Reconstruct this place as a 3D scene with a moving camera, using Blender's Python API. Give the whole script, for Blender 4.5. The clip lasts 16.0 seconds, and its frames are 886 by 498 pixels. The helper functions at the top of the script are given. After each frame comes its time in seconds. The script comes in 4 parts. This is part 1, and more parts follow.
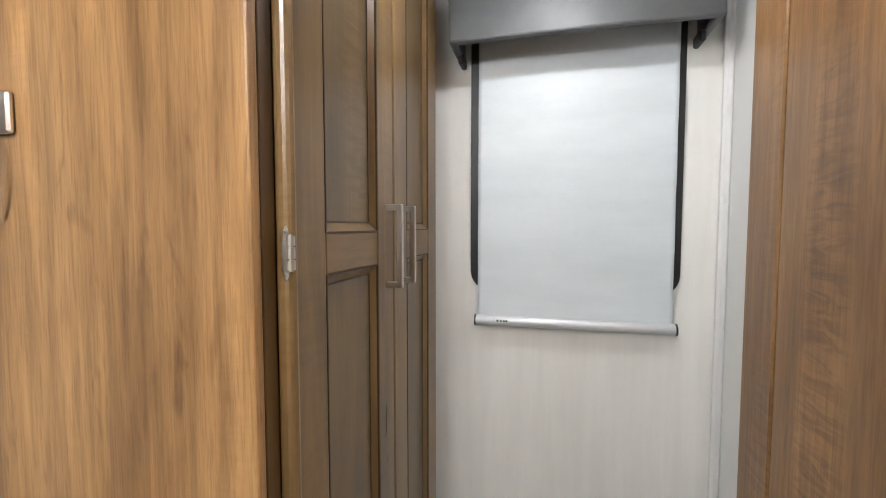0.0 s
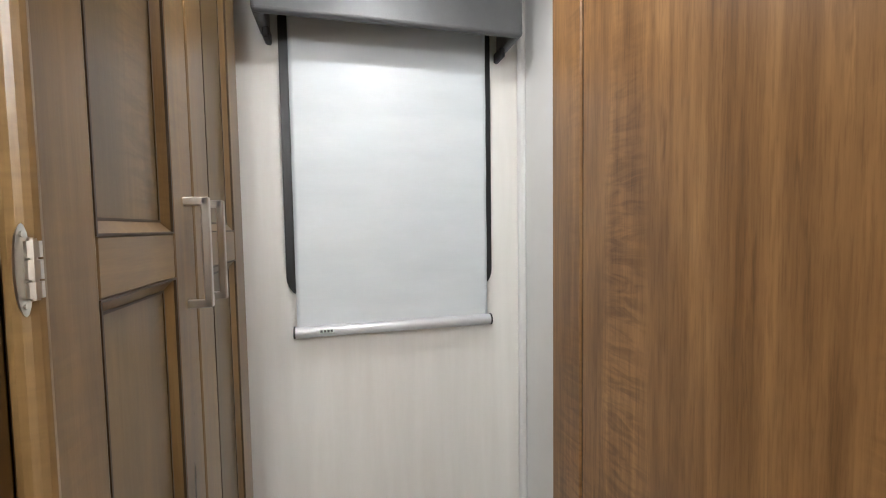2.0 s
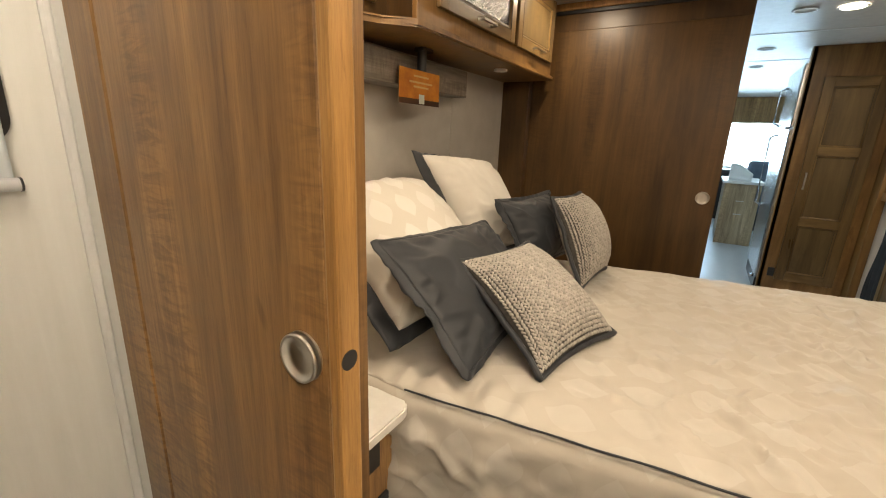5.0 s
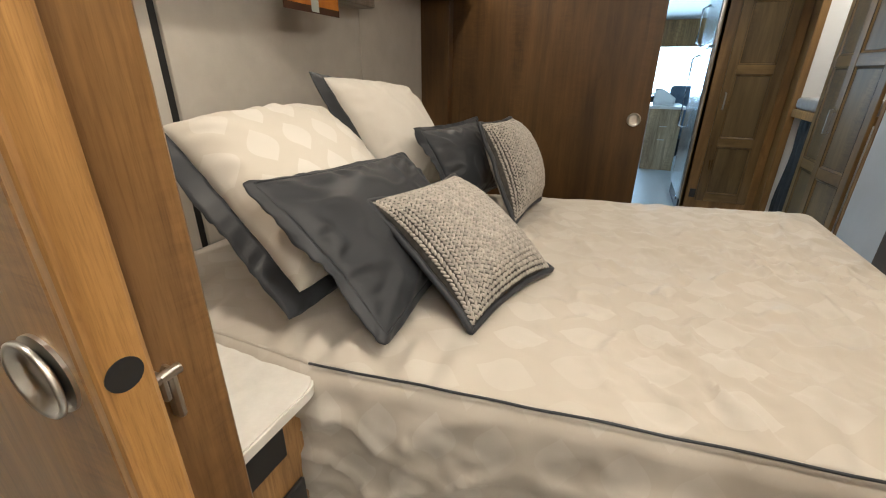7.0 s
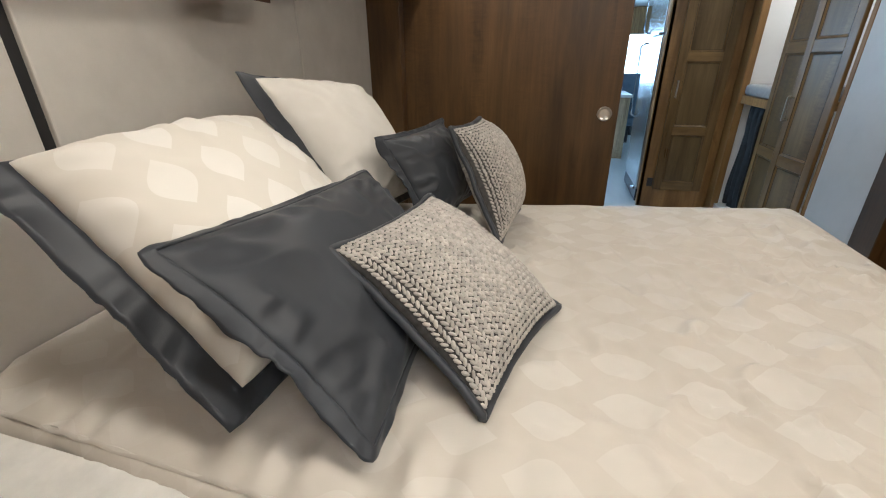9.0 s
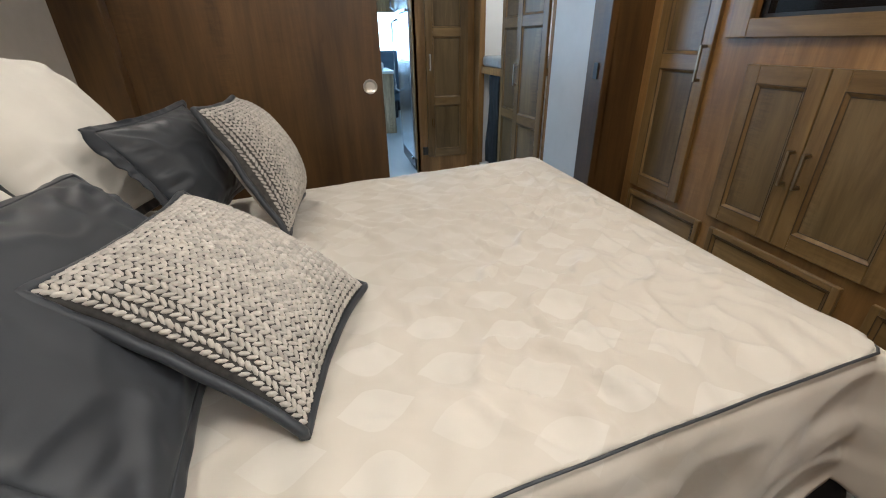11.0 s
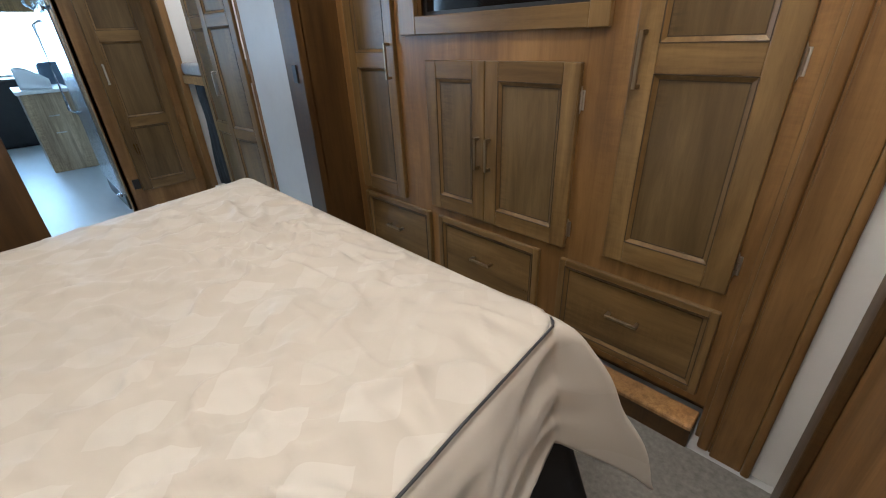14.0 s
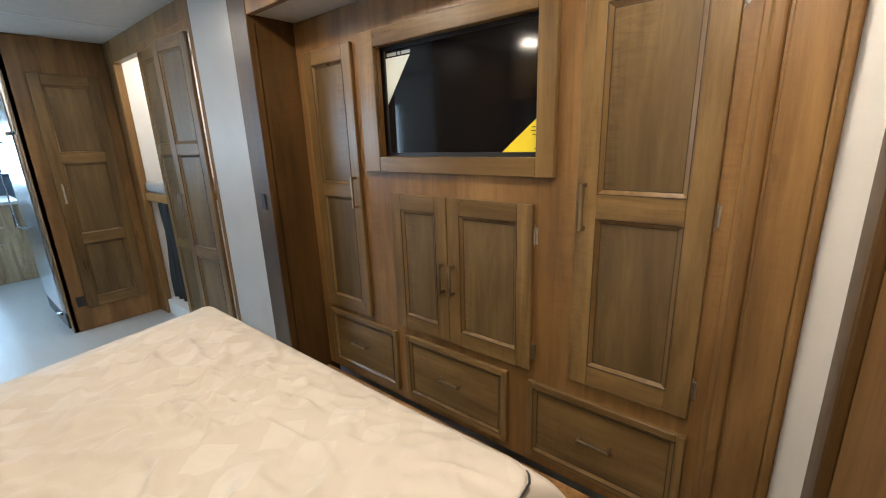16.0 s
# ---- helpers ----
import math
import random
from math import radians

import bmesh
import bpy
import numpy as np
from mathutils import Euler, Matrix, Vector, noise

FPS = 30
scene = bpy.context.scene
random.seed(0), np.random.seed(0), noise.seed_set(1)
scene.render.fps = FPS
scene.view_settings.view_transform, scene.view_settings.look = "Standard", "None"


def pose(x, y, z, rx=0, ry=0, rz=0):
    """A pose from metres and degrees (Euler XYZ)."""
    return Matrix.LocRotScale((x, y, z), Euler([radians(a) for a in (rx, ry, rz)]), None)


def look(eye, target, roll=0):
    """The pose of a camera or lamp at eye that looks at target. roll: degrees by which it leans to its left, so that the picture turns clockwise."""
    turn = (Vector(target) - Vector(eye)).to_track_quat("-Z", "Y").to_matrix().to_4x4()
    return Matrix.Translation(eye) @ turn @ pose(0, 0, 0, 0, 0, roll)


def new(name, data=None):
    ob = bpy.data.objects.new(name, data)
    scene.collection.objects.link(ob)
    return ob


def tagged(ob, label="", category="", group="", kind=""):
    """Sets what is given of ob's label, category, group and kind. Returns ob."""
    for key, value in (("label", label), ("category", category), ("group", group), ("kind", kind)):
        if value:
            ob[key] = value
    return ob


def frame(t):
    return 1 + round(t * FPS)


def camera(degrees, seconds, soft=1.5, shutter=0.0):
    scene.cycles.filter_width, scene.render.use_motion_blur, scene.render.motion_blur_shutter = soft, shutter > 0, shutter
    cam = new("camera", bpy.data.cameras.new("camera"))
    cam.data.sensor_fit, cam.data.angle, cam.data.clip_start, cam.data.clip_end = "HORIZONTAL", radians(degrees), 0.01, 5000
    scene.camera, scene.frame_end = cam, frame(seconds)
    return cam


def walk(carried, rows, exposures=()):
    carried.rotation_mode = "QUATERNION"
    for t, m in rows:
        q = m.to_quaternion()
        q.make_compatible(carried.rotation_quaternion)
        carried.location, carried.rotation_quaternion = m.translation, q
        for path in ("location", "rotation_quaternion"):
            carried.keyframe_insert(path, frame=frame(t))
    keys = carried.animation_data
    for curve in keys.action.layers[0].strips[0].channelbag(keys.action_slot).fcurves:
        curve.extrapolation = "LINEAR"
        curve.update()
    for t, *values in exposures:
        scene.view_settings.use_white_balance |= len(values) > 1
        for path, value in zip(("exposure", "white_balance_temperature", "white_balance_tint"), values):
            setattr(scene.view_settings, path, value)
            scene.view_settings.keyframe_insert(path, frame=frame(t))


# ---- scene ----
cam = camera(93.4, 16.0, soft=1.1)
PATH = [
    (0, (0.488, 0.154, 1.473), (0.002, 2.091, 1.362), -0.0),
    (0.5, (0.488, 0.191, 1.478), (0.101, 2.151, 1.388), 0.0),
    (1, (0.483, 0.228, 1.48), (0.299, 2.217, 1.401), 0.0),
    (1.5, (0.437, 0.248, 1.48), (0.571, 2.242, 1.394), -0.6),
    (2, (0.407, 0.231, 1.467), (0.885, 2.171, 1.358), -0.9),
    (2.5, (0.398, 0.185, 1.446), (1.197, 2.013, 1.311), -1.2),
    (3, (0.401, 0.139, 1.434), (1.454, 1.826, 1.23), 0.6),
    (3.5, (0.431, 0.115, 1.413), (1.712, 1.623, 1.119), 1.5),
    (4, (0.469, 0.102, 1.376), (1.915, 1.432, 1.0), 1.9),
    (4.5, (0.496, 0.093, 1.357), (2.059, 1.258, 0.908), 2.2),
    (5, (0.516, 0.069, 1.343), (2.164, 1.07, 0.815), 2.1),
    (5.2, (0.524, 0.064, 1.334), (2.198, 1.007, 0.777), 2.2),
    (7.5, (0.82, 0.133, 1.269), (2.519, 0.822, 0.471), 0.4),
    (8, (0.913, 0.182, 1.28), (2.611, 0.86, 0.468), 0.4),
    (10.3, (0.97, 0.299, 1.29), (2.781, 0.212, 0.444), -0.6),
    (10.5, (1.004, 0.288, 1.274), (2.798, 0.097, 0.41), -0.2),
    (11, (1.008, 0.239, 1.25), (2.749, -0.176, 0.357), -1.1),
    (11.5, (1.018, 0.213, 1.237), (2.675, -0.415, 0.31), -1.2),
    (12, (1.03, 0.148, 1.227), (2.591, -0.655, 0.27), -1.4),
    (12.5, (1.047, 0.081, 1.227), (2.514, -0.867, 0.252), -1.7),
    (13, (1.057, 0.022, 1.228), (2.454, -1.024, 0.251), -2.3),
    (13.5, (1.068, -0.039, 1.231), (2.404, -1.177, 0.271), -2.6),
    (14, (1.076, -0.069, 1.24), (2.355, -1.304, 0.325), -2.5),
    (14.5, (1.09, -0.087, 1.263), (2.334, -1.408, 0.421), -2.3),
    (15, (1.093, -0.076, 1.311), (2.311, -1.468, 0.55), -2.4),
    (15.5, (1.097, -0.071, 1.343), (2.317, -1.519, 0.699), -2.2),
    (16, (1.092, -0.063, 1.378), (2.329, -1.548, 0.861), -2.0),
]
EXPOSURE = [(0, 0.66, 5360, 10), (1.5, 0.67, 5330, 10), (2.5, 0.68, 5620, 10), (3.5, 0.64, 6350, 10), (5, 0.66, 7000, 10), (7.5, 0.64, 5720, 8), (8, 0.64, 5570, 8), (10.5, 0.74, 5470, 8), (12.5, 0.68, 5430, 8), (14.5, 0.77, 5550, 10), (16, 0.98, 6150, 10)]
walk(cam, [(t, look(eye, target, roll)) for t, eye, target, roll in PATH], EXPOSURE)

# ---- world, lamps, exposure ----
world = bpy.data.worlds.new("World")
scene.world = world
world.use_nodes = True
wn = world.node_tree.nodes
sky = wn.new("ShaderNodeTexSky")
sky.sky_type, sky.sun_disc = "NISHITA", False
sky.sun_elevation, sky.sun_rotation = radians(40), radians(20)
world.node_tree.links.new(sky.outputs[0], wn["Background"].inputs[0])
wn["Background"].inputs[1].default_value = 0.12

FLOOR, CEIL = 0.0, 2.14
NORTH, SOUTH = 1.345, -1.345      # inner faces of the long walls
PART = 0.838                      # bath side of the partition
WARD = -1.340                     # face frame of the wardrobe
HALL = -1.11                      # hall side wall
SLIDE = 3.335                     # face of the sliding panel


def lamp(x, y, z, power, size=0.11, colour=(1.0, 0.88, 0.72)):
    data = bpy.data.lights.new("lamp", "AREA")
    data.shape, data.size, data.energy, data.color = "DISK", size, power, colour
    ob = new("lamp", data)
    ob.matrix_world = pose(x, y, z)
    return ob


def dome(x, y, z, power, colour=(1.0, 0.88, 0.72)):
    data = bpy.data.lights.new("dome_lamp", "POINT")
    data.shadow_soft_size, data.energy, data.color = 0.05, power, colour
    new("dome_lamp", data).matrix_world = pose(x, y, z)


# The second one is unseen, added to lift the lower bath wall.
BATH = [(0.16, -0.05, 9.5), (0.20, -0.80, 17)]
for lx, ly, lp in BATH:
    dome(lx, ly, CEIL - 0.07, lp)
# The three at y -0.10, -0.78 and -0.72 are unseen, added as fill.
LAMPS = [(0.52, 0.86, 3.0), (2.94, 0.765, 4.4), (1.36, 0.765, 4.4), (1.18, -0.10, 4.6), (1.28, -0.78, 5.8), (2.62, -0.72, 5.4), (4.03, -0.50, 3.7), (4.76, -1.45, 3.2)]
for lx, ly, lp in LAMPS:
    lamp(lx, ly, CEIL - 0.022, lp, colour=(1.0, 0.83, 0.63) if 1.0 < lx < 3.3 else (1.0, 0.88, 0.72))


def window_light(m, sx, sy, power, colour):
    data = bpy.data.lights.new("daylight", "AREA")
    data.shape, data.size, data.size_y, data.energy, data.color = "RECTANGLE", sx, sy, power, colour
    new("daylight", data).matrix_world = m


window_light(look((10.35, 0.0, 1.45), (5.0, 0.0, 0.6)), 2.2, 1.1, 62, (0.38, 0.68, 1.0))
window_light(look((5.7, 1.30, 1.45), (5.0, -1.2, 0.9)), 1.1, 0.62, 7, (0.45, 0.72, 1.0))


# ---- materials ----
def mat(name, colour=(0.8, 0.8, 0.8), rough=0.5, metal=0.0):
    m = bpy.data.materials.new(name)
    m.use_nodes = True
    b = m.node_tree.nodes["Principled BSDF"]
    b.inputs["Base Color"].default_value = (*colour, 1)
    b.inputs["Roughness"].default_value = rough
    b.inputs["Metallic"].default_value = metal
    return m


def nd(m, kind, **values):
    n = m.node_tree.nodes.new(kind)
    for key, value in values.items():
        if key in n.inputs:
            n.inputs[key].default_value = value
    return n


def ln(m, a, b):
    m.node_tree.links.new(a, b)


def bsdf(m):
    return m.node_tree.nodes["Principled BSDF"]


def coords(m, scale=(1, 1, 1), shift=True):
    tc = nd(m, "ShaderNodeTexCoord")
    mp = nd(m, "ShaderNodeMapping")
    mp.inputs["Scale"].default_value = scale
    ln(m, tc.outputs["Object"], mp.inputs["Vector"])
    if shift:
        info = nd(m, "ShaderNodeObjectInfo")
        mul = nd(m, "ShaderNodeMath")
        mul.operation = "MULTIPLY"
        mul.inputs[1].default_value = 17.0
        ln(m, info.outputs["Random"], mul.inputs[0])
        ln(m, mul.outputs[0], mp.inputs["Location"])
    return mp.outputs["Vector"]


def ramp(m, fac, *stops):
    r = nd(m, "ShaderNodeValToRGB")
    el = r.color_ramp.elements
    while len(el) < len(stops):
        el.new(0.5)
    for e, (p, c) in zip(el, stops):
        e.position, e.color = p, (*c, 1)
    ln(m, fac, r.inputs["Fac"])
    return r.outputs["Color"]


def mixed(m, mode, fac, a, b):
    n = nd(m, "ShaderNodeMixRGB")
    n.blend_type = mode
    n.inputs[0].default_value = fac
    ln(m, a, n.inputs[1])
    ln(m, b, n.inputs[2])
    return n.outputs[0]


def bump(m, height, strength, distance=0.002):
    n = nd(m, "ShaderNodeBump", Strength=strength, Distance=distance)
    ln(m, height, n.inputs["Height"])
    ln(m, n.outputs[0], bsdf(m).inputs["Normal"])


def wood(name, dark, mid, light, rough=0.36, along="z", fine=1.0, flame=0.3, streak=0.8, vein=1.0):
    """Maple veneer: bands and streaks along the grain, small knots, patches of cross figure and fine pores."""
    m = mat(name, mid, rough)

    def stretched(k, across=1.0):
        return coords(m, {"z": (across, across, k), "x": (k, across, across), "y": (across, k, across)}[along])

    def grain(vector, stops, mode_fac, colour, **kw):
        n = nd(m, "ShaderNodeTexNoise", **kw)
        ln(m, vector, n.inputs["Vector"])
        return mixed(m, "MULTIPLY", mode_fac, colour, ramp(m, n.outputs["Fac"], *stops)), n
    v, vl = stretched(0.13), stretched(0.045)
    broad = nd(m, "ShaderNodeTexNoise", Scale=7.0 * fine, Detail=6.0, Roughness=0.6, Distortion=0.7)
    ln(m, v, broad.inputs["Vector"])
    c = ramp(m, broad.outputs["Fac"], (0.33, dark), (0.5, mid), (0.66, light))
    c, _ = grain(stretched(0.06), ((0.36, (0.6, 0.55, 0.5)), (0.5, (0.98, 0.97, 0.96)), (0.64, (1.2, 1.19, 1.16))), streak, c, Scale=24.0 * fine, Detail=5.0, Roughness=0.55, Distortion=0.9)
    c, _ = grain(stretched(0.4), ((0.32, (0.74, 0.71, 0.68)), (0.66, (1.16, 1.15, 1.12))), 0.8, c, Scale=3.4, Detail=3.0, Roughness=0.55, Distortion=0.4)
    c, _ = grain(stretched(0.34), ((0.255, (0.36, 0.29, 0.23)), (0.31, (1, 1, 1))), 0.8 * streak, c, Scale=15.0 * fine, Detail=2.0, Roughness=0.5, Distortion=0.5)
    c, _ = grain(v, ((0.27, (0.4, 0.34, 0.29)), (0.38, (1, 1, 1))), 0.6 * vein, c, Scale=26.0 * fine, Detail=4.0, Roughness=0.65, Distortion=0.6)
    c, lines = grain(vl, ((0.34, (0.62, 0.57, 0.53)), (0.62, (1.15, 1.14, 1.13))), 0.5 * vein, c, Scale=70.0 * fine, Detail=5.0, Roughness=0.7)
    figure = nd(m, "ShaderNodeTexNoise", Scale=17.0, Detail=4.0, Roughness=0.6, Distortion=1.2)
    ln(m, stretched(3.4, 0.7), figure.inputs["Vector"])
    place = nd(m, "ShaderNodeTexNoise", Scale=6.0, Detail=1.0)
    ln(m, stretched(0.12), place.inputs["Vector"])
    amount = nd(m, "ShaderNodeMapRange")
    amount.inputs["From Min"].default_value, amount.inputs["From Max"].default_value = 0.48, 0.64
    amount.inputs["To Max"].default_value = flame * 2.2
    ln(m, place.outputs["Fac"], amount.inputs["Value"])
    curl = nd(m, "ShaderNodeMixRGB")
    curl.blend_type = "MULTIPLY"
    ln(m, amount.outputs[0], curl.inputs[0])
    ln(m, c, curl.inputs[1])
    ln(m, ramp(m, figure.outputs["Fac"], (0.38, (0.7, 0.66, 0.62)), (0.58, (1.2, 1.18, 1.14))), curl.inputs[2])
    c, _ = grain(vl, ((0.36, (0.62, 0.58, 0.54)), (0.52, (1, 1, 1))), 0.45 * vein, curl.outputs[0], Scale=330.0 * fine, Detail=3.0, Roughness=0.7)
    ln(m, c, bsdf(m).inputs["Base Color"])
    r = nd(m, "ShaderNodeMapRange")
    r.inputs["To Min"].default_value, r.inputs["To Max"].default_value = rough - 0.09, rough + 0.12
    ln(m, broad.outputs["Fac"], r.inputs["Value"])
    ln(m, r.outputs[0], bsdf(m).inputs["Roughness"])
    bump(m, lines.outputs["Fac"], 0.16, 0.0006)
    return m


def mottled(name, a, b, rough, scale=6.0, metal=0.0, grain=0.1, grain_scale=300, stretch=(1, 1, 1)):
    m = mat(name, a, rough, metal)
    v = coords(m, stretch)
    n1 = nd(m, "ShaderNodeTexNoise", Scale=scale, Detail=6.0, Roughness=0.6)
    ln(m, v, n1.inputs["Vector"])
    ln(m, ramp(m, n1.outputs["Fac"], (0.3, a), (0.7, b)), bsdf(m).inputs["Base Color"])
    n2 = nd(m, "ShaderNodeTexNoise", Scale=grain_scale, Detail=2.0)
    ln(m, v, n2.inputs["Vector"])
    bump(m, n2.outputs["Fac"], grain, 0.0008)
    return m


def glow(name, colour, strength):
    m = mat(name, (0, 0, 0), 1.0)
    b = bsdf(m)
    b.inputs["Emission Color"].default_value = (*colour, 1)
    b.inputs["Emission Strength"].default_value = strength
    return m


M_VENEER = wood("maple_veneer", (0.262, 0.15, 0.057), (0.37, 0.217, 0.087), (0.46, 0.283, 0.122), streak=0.6, vein=1.3)
M_DOOR = wood("brown_maple_veneer", (0.165, 0.087, 0.031), (0.24, 0.133, 0.049), (0.315, 0.182, 0.072), flame=0.42, streak=0.5, vein=1.2)
M_FRAME = wood("brown_maple_frame", (0.145, 0.076, 0.024), (0.21, 0.116, 0.039), (0.27, 0.156, 0.056), streak=0.35, vein=0.5, flame=0.12)
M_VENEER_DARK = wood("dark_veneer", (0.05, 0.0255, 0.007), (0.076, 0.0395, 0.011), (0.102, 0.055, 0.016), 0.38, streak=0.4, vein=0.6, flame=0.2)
M_EDGE = wood("edge_band", (0.35, 0.19, 0.062), (0.40, 0.222, 0.075), (0.45, 0.255, 0.09), 0.32, fine=2.0, streak=0.3)
M_STAIN = wood("glazed_maple", (0.11, 0.067, 0.024), (0.17, 0.107, 0.04), (0.224, 0.145, 0.057), 0.3, along="z", fine=1.4, streak=0.28, vein=0.45, flame=0.12)
M_STAIN_X = wood("glazed_maple_rail", (0.11, 0.067, 0.024), (0.17, 0.107, 0.04), (0.224, 0.145, 0.057), 0.3, along="x", fine=1.4, streak=0.28, vein=0.45, flame=0.12)
M_STAIN_Y = wood("glazed_maple_rail_side", (0.11, 0.067, 0.024), (0.17, 0.107, 0.04), (0.224, 0.145, 0.057), 0.3, along="y", fine=1.4, streak=0.28, vein=0.45, flame=0.12)
M_PANEL = wood("glazed_panel", (0.088, 0.058, 0.023), (0.128, 0.086, 0.036), (0.168, 0.115, 0.049), 0.33, fine=1.6, streak=0.2, vein=0.35)
M_GLAZE = mat("dark_glaze", (0.05, 0.031, 0.015), 0.5)
M_WALL = mottled("wallpaper", (0.76, 0.75, 0.71), (0.83, 0.82, 0.785), 0.6, 26.0, grain=0.1, grain_scale=110, stretch=(1, 1, 0.08))
M_TRIM = mottled("white_trim", (0.74, 0.74, 0.73), (0.8, 0.8, 0.79), 0.45, 4.0)
M_HEAD = mottled("headboard_vinyl", (0.50, 0.472, 0.425), (0.565, 0.535, 0.485), 0.55, 9.0, grain=0.3, grain_scale=420)
M_CEIL = mottled("ceiling_vinyl", (0.56, 0.55, 0.525), (0.64, 0.63, 0.60), 0.4, 20.0, grain=0.3, grain_scale=120)
M_NICKEL = mottled("brushed_nickel", (0.56, 0.53, 0.48), (0.64, 0.61, 0.56), 0.28, 60.0, 1.0, 0.1, 500, (1, 1, 0.1))
M_BRONZE = mottled("aged_bronze", (0.30, 0.235, 0.15), (0.4, 0.32, 0.215), 0.36, 60.0, 1.0, 0.1, 500, (1, 1, 0.1))
M_STEEL = mottled("stainless", (0.5, 0.51, 0.52), (0.58, 0.59, 0.6), 0.25, 40.0, 1.0, 0.08, 400, (1, 1, 0.05))
M_BLACK = mottled("black_plastic", (0.012, 0.012, 0.013), (0.02, 0.02, 0.021), 0.4, 10.0)
M_RUBBER = mottled("window_frame_black", (0.008, 0.008, 0.009), (0.014, 0.014, 0.015), 0.45, 10.0)
M_VALANCE = mottled("valance_vinyl", (0.075, 0.077, 0.08), (0.1, 0.102, 0.105), 0.42, 12.0, grain=0.35, grain_scale=600)
M_SHADE = mottled("shade_fabric", (0.575, 0.62, 0.65), (0.655, 0.695, 0.725), 0.44, 9.0, grain=0.55, grain_scale=30, stretch=(0.35, 1, 1.5))
M_ALU = mottled("satin_aluminium", (0.58, 0.59, 0.61), (0.66, 0.67, 0.69), 0.38, 20.0, 0.35, 0.05, 400, (0.05, 1, 1))
M_STONE = mottled("solid_surface", (0.66, 0.645, 0.61), (0.78, 0.765, 0.73), 0.3, 18.0, grain=0.04)
M_CARPET = mottled("carpet", (0.14, 0.135, 0.12), (0.23, 0.22, 0.2), 0.95, 60.0, grain=0.9, grain_scale=420)
M_VINYL = mottled("vinyl_plank", (0.40, 0.415, 0.42), (0.48, 0.49, 0.495), 0.38, 5.0, grain=0.1, grain_scale=120, stretch=(0.2, 1, 1))
M_HALL = mottled("satin_hall_panel", (0.42, 0.425, 0.43), (0.47, 0.475, 0.48), 0.3, 5.0, grain=0.04)
M_GREY = mottled("charcoal_satin", (0.026, 0.029, 0.034), (0.036, 0.040, 0.047), 0.46, 5.0, grain=0.15, grain_scale=700)
M_GREY.node_tree.nodes["Principled BSDF"].inputs["Specular IOR Level"].default_value = 0.3
M_GREY.node_tree.nodes["Principled BSDF"].inputs["Sheen Weight"].default_value = 0.06
M_SKIRT = mottled("black_skirt", (0.008, 0.009, 0.011), (0.016, 0.017, 0.02), 0.7, 14.0, grain=0.3)
M_YARN = mottled("oatmeal_yarn", (0.33, 0.31, 0.28), (0.50, 0.472, 0.43), 0.9, 75.0, grain=0.6, grain_scale=900)
yarn_pick = nd(M_YARN, "ShaderNodeNewGeometry")
yarn_base = bsdf(M_YARN).inputs["Base Color"].links[0].from_socket
yarn_tone = ramp(M_YARN, yarn_pick.outputs["Random Per Island"], (0.0, (0.78, 0.78, 0.79)), (0.3, (0.94, 0.94, 0.94)), (1.0, (1.1, 1.09, 1.08)))
ln(M_YARN, mixed(M_YARN, "MULTIPLY", 1.0, yarn_base, yarn_tone), bsdf(M_YARN).inputs["Base Color"])
# Dark colour under the stitches, painted shade for the gaps of the knit.
M_KNIT_GAP = mottled("knit_gap_shade", (0.04, 0.038, 0.036), (0.075, 0.07, 0.066), 0.95, 90.0)
M_SCREEN = mat("tv_screen", (0.006, 0.006, 0.007), 0.08)
M_GLASSBLACK = mat("smoked_glass", (0.012, 0.012, 0.013), 0.16)
M_LAMP = glow("lamp_lens", (1.0, 0.9, 0.74), 14.0)
M_SKYGLOW = glow("daylight_backdrop", (0.62, 0.84, 1.0), 5.5)
M_YELLOW = mat("yellow_sticker", (0.85, 0.68, 0.02), 0.5)
M_PAPER = mat("white_sticker", (0.62, 0.68, 0.64), 0.5)
M_INK = mat("dark_ink", (0.03, 0.03, 0.035), 0.6)
M_ORANGE = mottled("orange_card", (0.42, 0.13, 0.02), (0.62, 0.25, 0.035), 0.5, 20.0)
M_BROWNCARD = mat("brown_card", (0.06, 0.025, 0.012), 0.5)
M_NAVY = mottled("blue_upholstery", (0.06, 0.09, 0.13), (0.10, 0.14, 0.19), 0.5, 10.0)


def hammered(m):
    v = coords(m)
    vo = nd(m, "ShaderNodeTexVoronoi", Scale=110.0)
    ln(m, v, vo.inputs["Vector"])
    bump(m, vo.outputs["Distance"], 0.62, 0.004)


hammered(M_GLASSBLACK)


